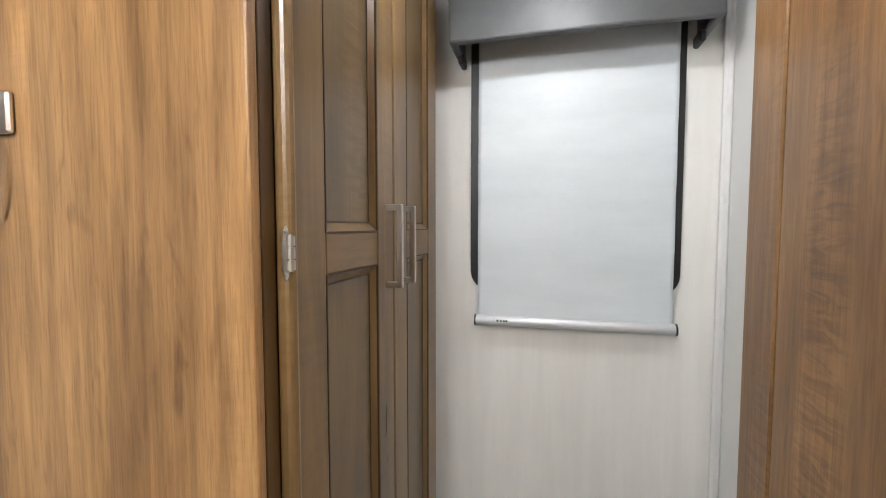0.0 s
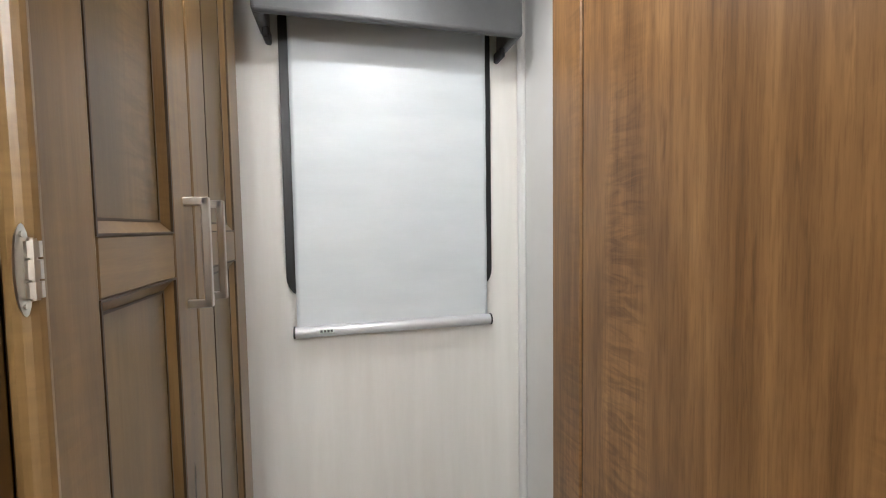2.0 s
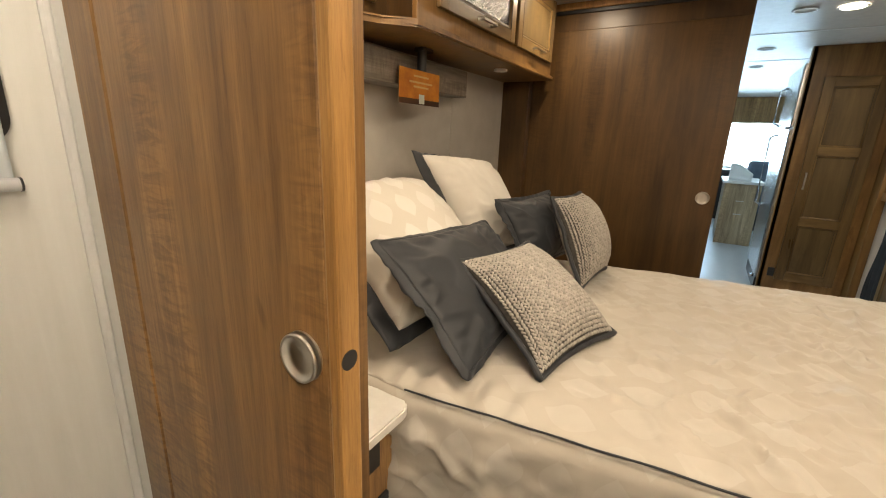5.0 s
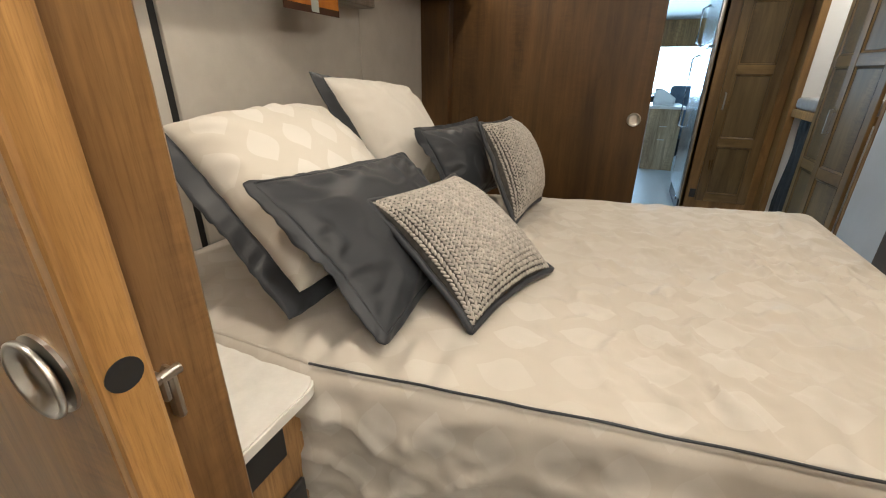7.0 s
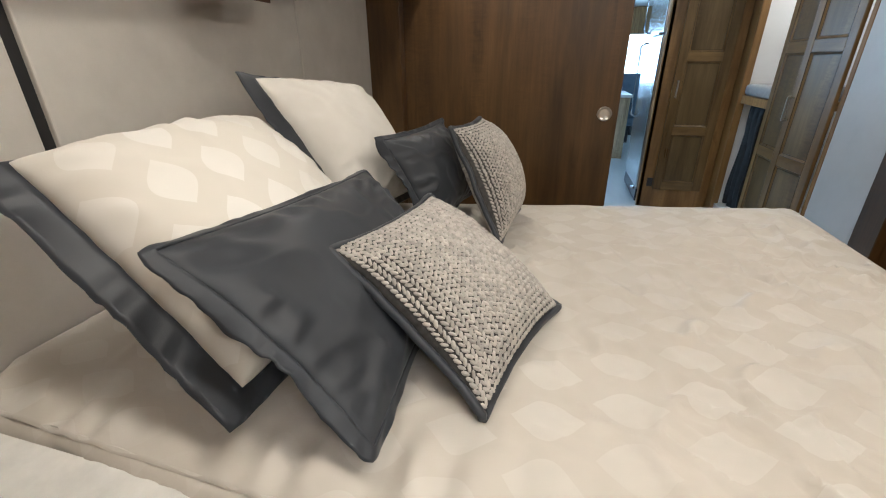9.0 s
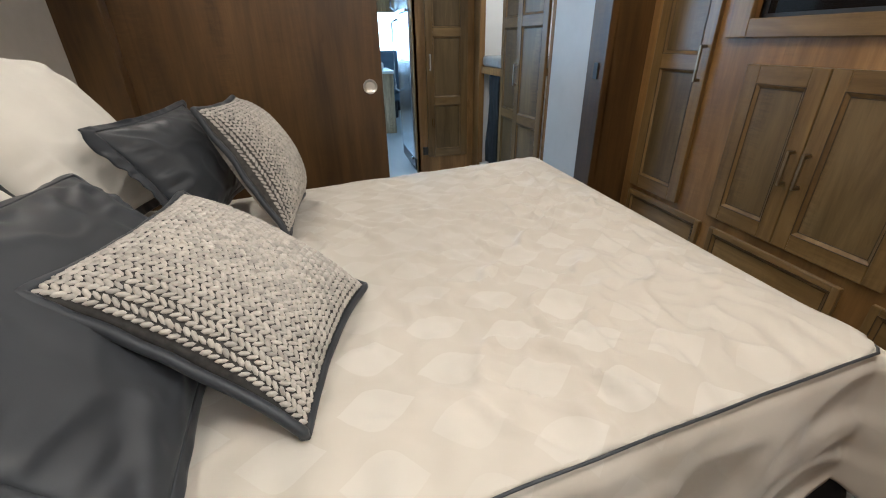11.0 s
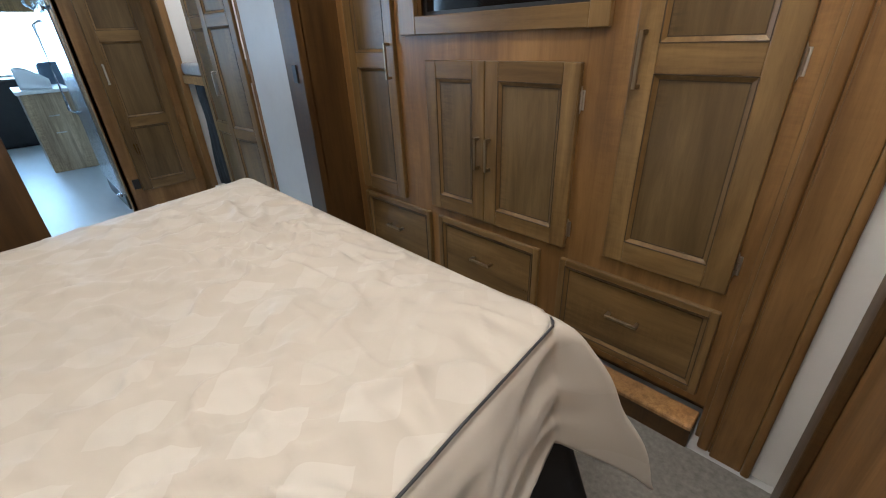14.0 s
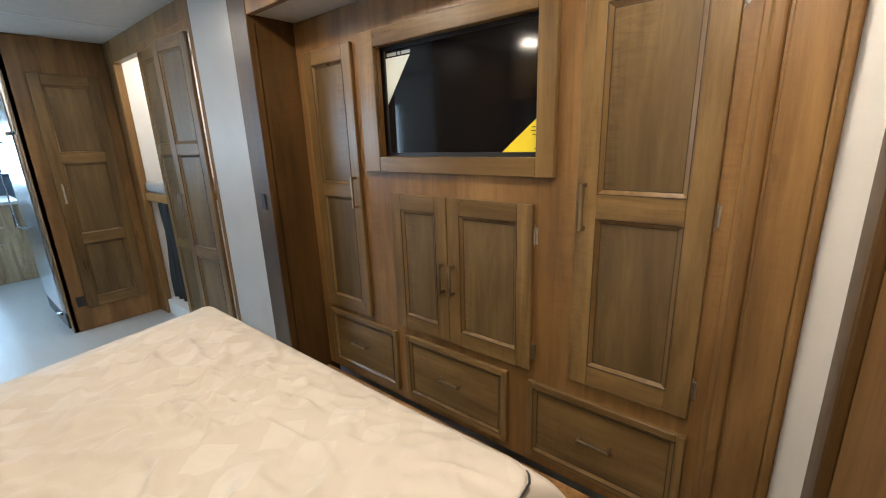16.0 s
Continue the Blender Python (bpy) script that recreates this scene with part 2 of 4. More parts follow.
def damask(name, ground_colour, figure_colour):
    """Cream cloth with rows of pointed ovals woven a little lighter than the ground."""
    m = mat(name, (0.5, 0.47, 0.42), 0.62)
    bsdf(m).inputs["Specular IOR Level"].default_value = 0.35
    tc = nd(m, "ShaderNodeTexCoord")
    sep = nd(m, "ShaderNodeSeparateXYZ")
    ln(m, tc.outputs["UV"], sep.inputs[0])

    def op(kind, a, b=None):
        n = nd(m, "ShaderNodeMath")
        n.operation = kind
        for i, v in enumerate((a, b)):
            if v is None:
                continue
            if isinstance(v, (int, float)):
                n.inputs[i].default_value = v
            else:
                ln(m, v, n.inputs[i])
        return n.outputs[0]
    u, v = sep.outputs[0], sep.outputs[1]
    def ogee(du, dv):
        """Pointed ovals in rows: 1 inside one, 0 outside."""
        pu = op("PINGPONG", op("ADD", u, 8.0 + du), 0.0575)
        pv = op("PINGPONG", op("ADD", v, 8.0 + dv), 0.135)
        swell = op("MULTIPLY", op("POWER", op("MAXIMUM", op("COSINE", op("MULTIPLY", pv, math.pi / 0.122)), 0.0), 1.15), 0.041)
        return op("LESS_THAN", pu, swell)
    pat = op("MAXIMUM", ogee(0.0, 0.0), ogee(0.0575, 0.135))
    fade = nd(m, "ShaderNodeTexNoise", Scale=2.2, Detail=2.0)
    ln(m, tc.outputs["UV"], fade.inputs["Vector"])
    strength = ramp(m, fade.outputs["Fac"], (0.36, (0.12, 0.12, 0.12)), (0.6, (1, 1, 1)))
    vis = op("MULTIPLY", pat, strength)
    ground = nd(m, "ShaderNodeMixRGB")
    ground.inputs[1].default_value, ground.inputs[2].default_value = (*ground_colour, 1), (*figure_colour, 1)
    ln(m, vis, ground.inputs[0])
    ln(m, ground.outputs[0], bsdf(m).inputs["Base Color"])
    weave = nd(m, "ShaderNodeTexNoise", Scale=700.0, Detail=1.0)
    ln(m, tc.outputs["UV"], weave.inputs["Vector"])
    bump(m, weave.outputs["Fac"], 0.2, 0.0006)
    bsdf(m).inputs["Sheen Weight"].default_value = 0.2
    return m


M_DAMASK = damask("cream_damask", (0.49, 0.452, 0.394), (0.535, 0.504, 0.452))
M_SHAM = damask("pale_damask", (0.60, 0.565, 0.50), (0.68, 0.655, 0.605))
M_CREAM = mottled("cream_cloth", (0.65, 0.62, 0.56), (0.72, 0.69, 0.63), 0.7, 7.0, grain=0.2, grain_scale=700)


# ---- builders ----
BASE = {}


def thing(name, base, label, category, group="", kind=""):
    ob = new(name)
    ob.location = base
    ob.empty_display_size = 0.05
    BASE[ob.name] = Vector(base)
    return tagged(ob, label, category, group, kind)


def mesh_of(name, bm, material):
    me = bpy.data.meshes.new(name)
    bm.to_mesh(me)
    bm.free()
    me.materials.append(material)
    return me


def part(name, bm, material, parent=None, label="", smooth=False):
    """One mesh object, its bmesh given in world metres, under a thing or a part."""
    at = BASE[parent.name] if parent else Vector((0, 0, 0))
    bmesh.ops.translate(bm, verts=bm.verts, vec=-at)
    me = mesh_of(name, bm, material)
    if smooth:
        for p in me.polygons:
            p.use_smooth = True
    ob = new(name, me)
    ob.parent = parent
    BASE[ob.name] = at
    if label:
        tagged(ob, label)
    return ob


def solid(name, bm, material, label, category, kind="", group="", smooth=False):
    return tagged(part(name, bm, material, None, "", smooth), label, category, group, kind)


def merge(bm, other):
    me = bpy.data.meshes.new("tmp")
    other.to_mesh(me)
    other.free()
    bm.from_mesh(me)
    bpy.data.meshes.remove(me)


def box(bm, x0, x1, y0, y1, z0, z1, bevel=0.0, m=None, seg=1):
    t = bmesh.new()
    bmesh.ops.create_cube(t, size=1.0)
    for v in t.verts:
        v.co = Vector(((x0 + x1) / 2 + v.co.x * (x1 - x0), (y0 + y1) / 2 + v.co.y * (y1 - y0), (z0 + z1) / 2 + v.co.z * (z1 - z0)))
    if bevel:
        bmesh.ops.bevel(t, geom=t.edges[:], offset=bevel, segments=seg, affect="EDGES", profile=0.5)
    if m is not None:
        bmesh.ops.transform(t, matrix=m, verts=t.verts)
        if m.determinant() < 0:
            bmesh.ops.reverse_faces(t, faces=t.faces)
    merge(bm, t)
    return bm


def boxed(*args, **kw):
    return box(bmesh.new(), *args, **kw)


def cyl(bm, p, q, r, n=16, r2=None):
    p, q = Vector(p), Vector(q)
    t = bmesh.new()
    bmesh.ops.create_cone(t, cap_ends=True, segments=n, radius1=r, radius2=r if r2 is None else r2, depth=(q - p).length)
    bmesh.ops.transform(t, matrix=Matrix.Translation((p + q) / 2) @ (q - p).to_track_quat("Z", "Y").to_matrix().to_4x4(), verts=t.verts)
    merge(bm, t)
    return bm


def tube(bm, pts, r, n=8):
    """A round cord along points."""
    pts = [Vector(p) for p in pts]
    rings = []
    for i, p in enumerate(pts):
        d = (pts[min(i + 1, len(pts) - 1)] - pts[max(i - 1, 0)]).normalized()
        q = d.to_track_quat("Z", "Y")
        rings.append([bm.verts.new(p + q @ Vector((r * math.cos(a), r * math.sin(a), 0))) for a in (2 * math.pi * k / n for k in range(n))])
    for a, b in zip(rings, rings[1:]):
        for k in range(n):
            bm.faces.new((a[k], a[(k + 1) % n], b[(k + 1) % n], b[k]))
    bm.faces.new(rings[0][::-1])
    bm.faces.new(rings[-1])
    return bm


def wall(name, bm, material, label, category="wall"):
    return solid(name, bm, material, label, category, "structure")


def axes(origin, u, n):
    """Local x along u, y outwards along n, z up."""
    u, n = Vector(u), Vector(n)
    m = Matrix((u, n, Vector((0, 0, 1)))).transposed().to_4x4()
    m.translation = origin
    return m


def bar_pull(parent, m, x, z0, z1, stand=0.03, along="z", metal=None):
    """A square bar pull on two posts."""
    bm = bmesh.new()
    w = 0.0055
    if along == "z":
        box(bm, x - w, x + w, stand - 0.008, stand + 0.002, z0, z1, 0.0015, m)
        box(bm, x - w, x + w, 0, stand, z0, z0 + 0.011, 0.001, m)
        box(bm, x - w, x + w, 0, stand, z1 - 0.011, z1, 0.001, m)
    else:
        z = (z0 + z1) / 2
        h = x
        box(bm, h[0], h[1], stand - 0.008, stand + 0.002, z - w, z + w, 0.0015, m)
        box(bm, h[0], h[0] + 0.011, 0, stand, z - w, z + w, 0.001, m)
        box(bm, h[1] - 0.011, h[1], 0, stand, z - w, z + w, 0.001, m)
    return part("handle", bm, metal or M_NICKEL, parent, "dull bronze bar pull" if metal else "brushed nickel bar pull")


def hinge(parent, m, x, z, h=0.055):
    bm = bmesh.new()
    box(bm, x - 0.001, x + 0.010, 0.001, 0.0032, z - h / 2, z + h / 2, 0.001, m)
    plate = bmesh.new()
    bmesh.ops.create_cone(plate, cap_ends=True, segments=20, radius1=1.0, radius2=0.9, depth=1.0)
    bmesh.ops.transform(plate, matrix=m @ Matrix.Translation((x - 0.005, 0.001, z)) @ Matrix.Diagonal((0.008, 0.002, h * 0.72, 1)) @ pose(0, 0, 0, 90), verts=plate.verts)
    merge(bm, plate)
    for s in (-0.55, 0.55):
        cyl(bm, m @ Vector((x - 0.006, 0.001, z + s * h)), m @ Vector((x - 0.006, 0.0035, z + s * h)), 0.0022, 8)
    for lo, hi in ((-0.44, -0.19), (-0.15, 0.15), (0.19, 0.44)):
        cyl(bm, m @ Vector((x, 0.0045, z + lo * h)), m @ Vector((x, 0.0045, z + hi * h)), 0.0052, 10)
    cyl(bm, m @ Vector((x, 0.0045, z - h * 0.48)), m @ Vector((x, 0.0045, z + h * 0.48)), 0.0026, 8)
    return part("hinge", bm, M_NICKEL, parent, "nickel wrap hinge")


def ring_of(x0, x1, z0, z1, w, y0, y1, m):
    """A thin rectangular frame of width w, closed all round, between depths y0 and y1."""
    bm = bmesh.new()
    loops = []
    for k in (0, w):
        for y in (y0, y1):
            loops.append([bm.verts.new(m @ Vector((x, y, z))) for x, z in ((x0 + k, z0 + k), (x1 - k, z0 + k), (x1 - k, z1 - k), (x0 + k, z1 - k))])
    ob_, of_, ib_, if_ = loops
    for i in range(4):
        j = (i + 1) % 4
        for p, q in ((ob_, of_), (of_, if_), (if_, ib_), (ib_, ob_)):
            bm.faces.new((p[i], p[j], q[j], q[i]))
    bmesh.ops.recalc_face_normals(bm, faces=bm.faces)
    return bm


def shaker(parent, m, x0, x1, z0, z1, rails=(), stile=0.06, rail=0.065, th=0.02, name="door", pane=None):
    """A framed door: two stiles, rails, an ogee lip and sunk panels. rails: heights of middle rails."""
    ob = part(name, boxed(x0 + 0.002, x1 - 0.002, 0, th - 0.011, z0 + 0.002, z1 - 0.002, m=m), pane or M_PANEL, parent)
    part("stile", boxed(x0, x0 + stile, 0.0004, th, z0, z1, 0.004, m=m, seg=2), M_STAIN, ob)
    part("stile", boxed(x1 - stile, x1, 0.0004, th, z0, z1, 0.004, m=m, seg=2), M_STAIN, ob)
    bars = [(z0, z0 + rail)] + [(r - rail / 2, r + rail / 2) for r in rails] + [(z1 - rail, z1)]
    horizontal = M_STAIN_X if abs(m[0][0]) > 0.5 else M_STAIN_Y
    for a, b in bars:
        part("rail", boxed(x0 + stile - 0.0005, x1 - stile + 0.0005, 0.0004, th - 0.0006, a, b, 0.0025, m=m), horizontal, ob)
    for (_, a), (b, _) in zip(bars, bars[1:]):
        xa, xb = x0 + stile, x1 - stile
        w = 0.013
        lip = bmesh.new()
        oc = [lip.verts.new(m @ Vector((x, th - 0.002, z))) for x, z in ((xa, a), (xb, a), (xb, b), (xa, b))]
        ic = [lip.verts.new(m @ Vector((x, th - 0.0104, z))) for x, z in ((xa + w, a + w), (xb - w, a + w), (xb - w, b - w), (xa + w, b - w))]
        for q in range(4):
            lip.faces.new((oc[q], oc[(q + 1) % 4], ic[(q + 1) % 4], ic[q]))
        part("moulding", lip, M_STAIN, ob)
        part("glaze_line", ring_of(xa + w, xb - w, a + w, b - w, 0.003, th - 0.012, th - 0.0096, m), M_GLAZE, ob)
        part("glaze_line", ring_of(xa - 0.001, xb + 0.001, a - 0.001, b + 0.001, 0.0024, th - 0.004, th + 0.0003, m), M_GLAZE, ob)
    return ob


# ---- shell ----
wall("floor", boxed(-1.3, 10.4, -1.9, NORTH, -0.06, FLOOR), M_VINYL, "pale grey plank vinyl floor", "floor")
wall("carpet", boxed(0.93, 3.3, -1.25, NORTH - 0.002, FLOOR, FLOOR + 0.006), M_CARPET, "short grey carpet under the bed", "carpet")
wall("ceiling", boxed(-1.3, 10.4, -2.0, NORTH + 0.05, CEIL, CEIL + 0.05), M_CEIL, "off-white textured vinyl ceiling", "ceiling")
WX0, WX1, WZ0, WZ1 = 0.29, 0.80, 1.31, 2.01
bm = bmesh.new()
for q in ((-1.3, WX0, 0, CEIL), (WX1, 10.4, 0, CEIL), (WX0, WX1, 0, WZ0), (WX0, WX1, WZ1, CEIL)):
    box(bm, q[0], q[1], NORTH, NORTH + 0.05, q[2], q[3])
wall("wall_north", bm, M_WALL, "off-white linen-textured wall panel", "wall")
wall("wall_west", boxed(-1.35, -1.3, -2.0, NORTH + 0.05, 0, CEIL), M_WALL, "off-white bath end wall")
wall("wall_south_bath", boxed(-1.3, 0.9, HALL - 0.05, HALL, 0, CEIL), M_WALL, "off-white bath side wall")
wall("wall_slide_back", boxed(0.9, 3.3, -1.95, -1.9, 0, CEIL), M_VENEER_DARK, "wood back of the slide-out")
wall("wall_slide_end", boxed(0.9435, 1.045, -1.9, -1.285, 0, CEIL), M_TRIM, "narrow white wall strip beside the wardrobe")
bm = bmesh.new()
box(bm, 3.21, 3.66, HALL - 0.05, HALL, 0, CEIL)
wall("wall_south_hall", bm, M_HALL, "pale satin hall side wall beside the closet")
wall("closet_fascia", boxed(3.6601, 5.21, HALL - 0.05, HALL, 1.99, CEIL), M_FRAME, "wood fascia over the hall closet", "trim")
wall("wall_south_living", boxed(5.27, 10.4, HALL - 0.55, HALL - 0.5, 0, CEIL), M_WALL, "off-white living side wall")

# hall closet: pale liner
bm = bmesh.new()
box(bm, 3.6, 5.1, -1.85, -1.8, 0.0, CEIL)
box(bm, 3.6, 3.65, -1.8, HALL - 0.05, 0.0, CEIL)
box(bm, 5.1, 5.21, -1.8, HALL - 0.051, 0.0, CEIL)
box(bm, 3.65, 5.1, -1.8, HALL - 0.02, 0.0, 0.12)
wall("closet_liner", bm, M_TRIM, "white laundry closet interior", "wall")

# partition between bath and bedroom
bm = bmesh.new()
box(bm, 0.8785, 0.992, 0.495, 1.0, 0, CEIL - 0.001, 0.004)
wall("partition_north", bm, M_DOOR, "wood partition beside the sliding door")
bm = bmesh.new()
box(bm, PART, 0.943, -1.9, -0.42, 0, CEIL - 0.001, 0.003)
box(bm, 0.8785, 0.943, -0.42, 0.495, 1.99, CEIL - 0.001, 0.003)
wall("partition_south", bm, M_DOOR, "wood partition and door head")
bm = bmesh.new()
box(bm, 0.922, 0.992, 1.0005, NORTH - 0.002, 0, CEIL - 0.002, 0.002)
wall("corner_trim", bm, M_TRIM, "white corner trim beside the window wall", "trim")
bm = bmesh.new()
box(bm, 0.900, 0.9215, 1.321, NORTH - 0.002, 0, CEIL - 0.002, 0.006)
wall("cove_trim", bm, M_TRIM, "white quarter-round trim", "trim")

# sliding door in the doorway
door = thing("door_1", (PART, 0.75, 0.01), "maple veneer sliding door pushed open, with flush pull", "door", kind="structure")
bm = bmesh.new()
box(bm, PART, PART + 0.036, 0.425, 0.911, 0.01, 1.97, 0.002)
box(bm, PART, PART + 0.036, 0.919, 1.024, 0.01, 1.97, 0.003)
leaf = part("leaf", bm, M_DOOR, door)
part("groove", boxed(PART + 0.005, PART + 0.03, 0.9105, 0.9195, 0.012, 1.968), M_GLAZE, door, "dark groove line")
part("edge_band", boxed(PART - 0.001, PART + 0.037, 0.404, 0.425, 0.01, 1.97, 0.005, seg=2), M_EDGE, door, "honey maple edge band")
bm = bmesh.new()
cyl(bm, (PART - 0.003, 0.468, 1.062), (PART + 0.001, 0.468, 1.062), 0.034, 40)
pull = part("flush_pull", bm, M_NICKEL, door, "round nickel flush pull")


def cup(m, r, depth, rim, n=40):
    """A dished ring: rim, lip and bowl; local z points out of the surface."""
    bm = bmesh.new()
    prof = [(r + rim, 0.0), (r + rim, 0.003), (r + rim * 0.5, 0.0045), (r, 0.003), (r * 0.94, -depth * 0.5), (r * 0.7, -depth * 0.92), (0.0005, -depth)]
    rings = [[bm.verts.new(m @ Vector((a * math.cos(2 * math.pi * k / n), a * math.sin(2 * math.pi * k / n), h))) for k in range(n)] for a, h in prof]
    for a, b in zip(rings, rings[1:]):
        for k in range(n):
            bm.faces.new((a[k], a[(k + 1) % n], b[(k + 1) % n], b[k]))
    return bm


part("pull_cup", cup(pose(PART - 0.0085, 0.468, 1.062, 0, -90, 0), 0.029, 0.005, 0.0045), M_NICKEL, door, "dished nickel cup", smooth=True)
# No hole is cut: a black disc gives the dark of the latch hole.
bm = bmesh.new()
cyl(bm, (PART + 0.016, 0.4035, 1.069), (PART + 0.016, 0.408, 1.069), 0.0135, 24)
part("lock_hole", bm, M_BLACK, door, "black disc standing in for the shaded latch hole")
bm = bmesh.new()
LX, LZ = 0.923, 0.975
box(bm, LX - 0.014, LX + 0.014, 0.500, 0.5075, LZ - 0.03, LZ + 0.03, 0.002)
box(bm, LX - 0.010, LX - 0.003, 0.478, 0.501, LZ - 0.012, LZ + 0.02, 0.002)
box(bm, LX + 0.001, LX + 0.010, 0.482, 0.501, LZ - 0.045, LZ + 0.02, 0.003)
cyl(bm, (LX - 0.014, 0.484, LZ + 0.015), (LX + 0.014, 0.484, LZ + 0.015), 0.006, 12)
part("latch", bm, M_NICKEL, door, "nickel privacy latch")

# ---- bath ----
win = thing("window_1", (0.555, NORTH, WZ0), "black-framed window covered by its blind", "window", kind="structure")
bm = bmesh.new()


def round_rect(cx, cz, w, h, r, n=8):
    pts = []
    for sx, sz, a0 in ((1, 1, 0), (-1, 1, 90), (-1, -1, 180), (1, -1, 270)):
        for k in range(n + 1):
            a = radians(a0 + 90 * k / n)
            pts.append((cx + sx * (w / 2 - r) + r * math.cos(a), cz + sz * (h / 2 - r) + r * math.sin(a)))
    return pts


outer, inner = round_rect(0.546, 1.66, 0.543, 0.74, 0.055), round_rect(0.553, 1.66, 0.49, 0.665, 0.03)
ring = []
for y in (NORTH - 0.014, NORTH + 0.02):
    ring.append(([bm.verts.new((x, y, z)) for x, z in outer], [bm.verts.new((x, y, z)) for x, z in inner]))
n = len(outer)
for k in range(n):
    j = (k + 1) % n
    (o0, i0), (o1, i1) = ring
    bm.faces.new((o0[k], o0[j], i0[j], i0[k]))
    bm.faces.new((o1[k], i1[k], i1[j], o1[j]))
    bm.faces.new((o0[k], o1[k], o1[j], o0[j]))
    bm.faces.new((i0[k], i0[j], i1[j], i1[k]))
bmesh.ops.recalc_face_normals(bm, faces=bm.faces)
part("window_frame", bm, M_RUBBER, win)
part("pane", boxed(0.29, 0.82, NORTH + 0.024, NORTH + 0.03, 1.31, 2.01), mat("night_glass", (0.01, 0.011, 0.012), 0.1), win, "dark tinted pane")

blind = thing("roller_blind", (0.55, 1.325, 1.2), "light grey roller blind drawn down with aluminium bottom bar", "blind")
BX0, BX1 = 0.297, 0.800
bm = bmesh.new()
NX, NZ = 48, 110
rows = []
for j in range(NZ + 1):
    z = 1.215 + (2.06 - 1.215) * j / NZ
    rows.append([])
    for i in range(NX + 1):
        x = BX0 + (BX1 - BX0) * i / NX
        w = 0.0034 * noise.noise((x * 5, z * 3.2, 3.1)) + 0.0011 * noise.noise((x * 13, z * 24, 1.7)) * max(0.0, 0.5 + noise.noise((x * 3, z * 3, 8.0))) + 0.0012 * math.sin(z * 34 + 2 * noise.noise((x * 3, z * 2, 0)))
        rows[-1].append(bm.verts.new((x, 1.322 + w, z)))
for a, b in zip(rows, rows[1:]):
    for i in range(NX):
        bm.faces.new((a[i], a[i + 1], b[i + 1], b[i]))
cloth = part("cloth", bm, M_SHADE, blind, smooth=True)
sol = cloth.modifiers.new("thickness", "SOLIDIFY")
sol.thickness = 0.0012
bm = bmesh.new()
t = bmesh.new()
cyl(t, (BX0 - 0.004, 1.320, 1.207), (BX1 + 0.006, 1.320, 1.207), 0.0145, 24)
merge(bm, t)
part("bottom_bar", bm, M_ALU, blind, "satin aluminium tube bar", smooth=False)
for x in (BX0 - 0.008, BX1 + 0.006):
    bm = bmesh.new()
    cyl(bm, (x, 1.320, 1.207), (x + 0.0045, 1.320, 1.207), 0.0155, 20)
    part("end_cap", bm, M_BLACK, blind, "black plastic end cap")
bm = bmesh.new()
box(bm, 0.350, 0.386, 1.3035, 1.3055, 1.2045, 1.2145)
tag = part("label_plate", bm, M_PAPER, blind, "small white label with dark mark")
bm = bmesh.new()
for x in (0.353, 0.362, 0.370, 0.3775):
    box(bm, x, x + 0.0055, 1.3028, 1.3036, 1.2065, 1.2125)
part("mark", bm, M_INK, tag)

val = thing("window_valance", (0.555, NORTH, 1.98), "dark grey padded vinyl window valance", "valance")
bm = bmesh.new()
VY = 1.21
box(bm, 0.235, 0.862, VY, VY + 0.022, 1.933, 2.10, 0.009, seg=3)
for x in (0.235, 0.840):
    box(bm, x, x + 0.022, VY + 0.01, NORTH, 1.933, 2.10, 0.008, seg=3)
box(bm, 0.245, 0.855, VY + 0.01, NORTH, 2.08, 2.10)
part("cover", bm, M_VALANCE, val)
for x in (0.245, 0.832):
    bm = bmesh.new()
    box(bm, x, x + 0.015, NORTH - 0.055, NORTH - 0.002, 1.912, 1.94, 0.004)
    part("bracket", bm, M_BLACK, val, "black end bracket")

linen = thing("bath_wardrobe", (0.0, 0.95, 0.0), "tall maple wardrobe with grey-brown framed doors beside the bath window", "wardrobe")
FX = 0.182
bm = bmesh.new()
box(bm, -0.62, 0.185, 0.532, 0.548, 0.0, 2.139, 0.003, seg=2)
part("side_panel", bm, M_VENEER, linen, "honey maple side panel")
# Darker veneer on this strip puts in the shade of its recess.
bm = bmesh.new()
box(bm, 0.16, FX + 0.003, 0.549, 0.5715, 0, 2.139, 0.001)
part("corner_post", bm, M_VENEER_DARK, linen, "recessed face-frame strip, darkened for the shade of its recess")
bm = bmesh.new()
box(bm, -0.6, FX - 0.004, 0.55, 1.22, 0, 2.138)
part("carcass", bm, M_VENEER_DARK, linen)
ML = axes((FX, 0.0, 0.0), (0, 1, 0), (1, 0, 0))
d1 = shaker(linen, ML, 0.578, 0.903, 0.14, 2.08, (1.435,), 0.076, 0.058, 0.021)
bar_pull(d1, ML @ Matrix.Translation((0, 0.02, 0)), 0.868, 1.360, 1.512, 0.03)
part('edge_band', boxed(FX - 0.001, FX + 0.0225, 0.5725, 0.591, 0.14, 2.08, 0.009, seg=3), M_STAIN, d1, 'brown rounded door edge')
hinge(d1, ML @ Matrix.Translation((0, 0.018, 0)), 0.572, 1.442, 0.044)
hinge(d1, ML @ Matrix.Translation((0, 0.018, 0)), 0.572, 0.4, 0.044)
d2 = shaker(linen, ML, 0.906, 1.215, 0.14, 2.08, (1.435,), 0.076, 0.058, 0.021)
bar_pull(d2, ML @ Matrix.Translation((0, 0.02, 0)), 0.942, 1.360, 1.512, 0.03)

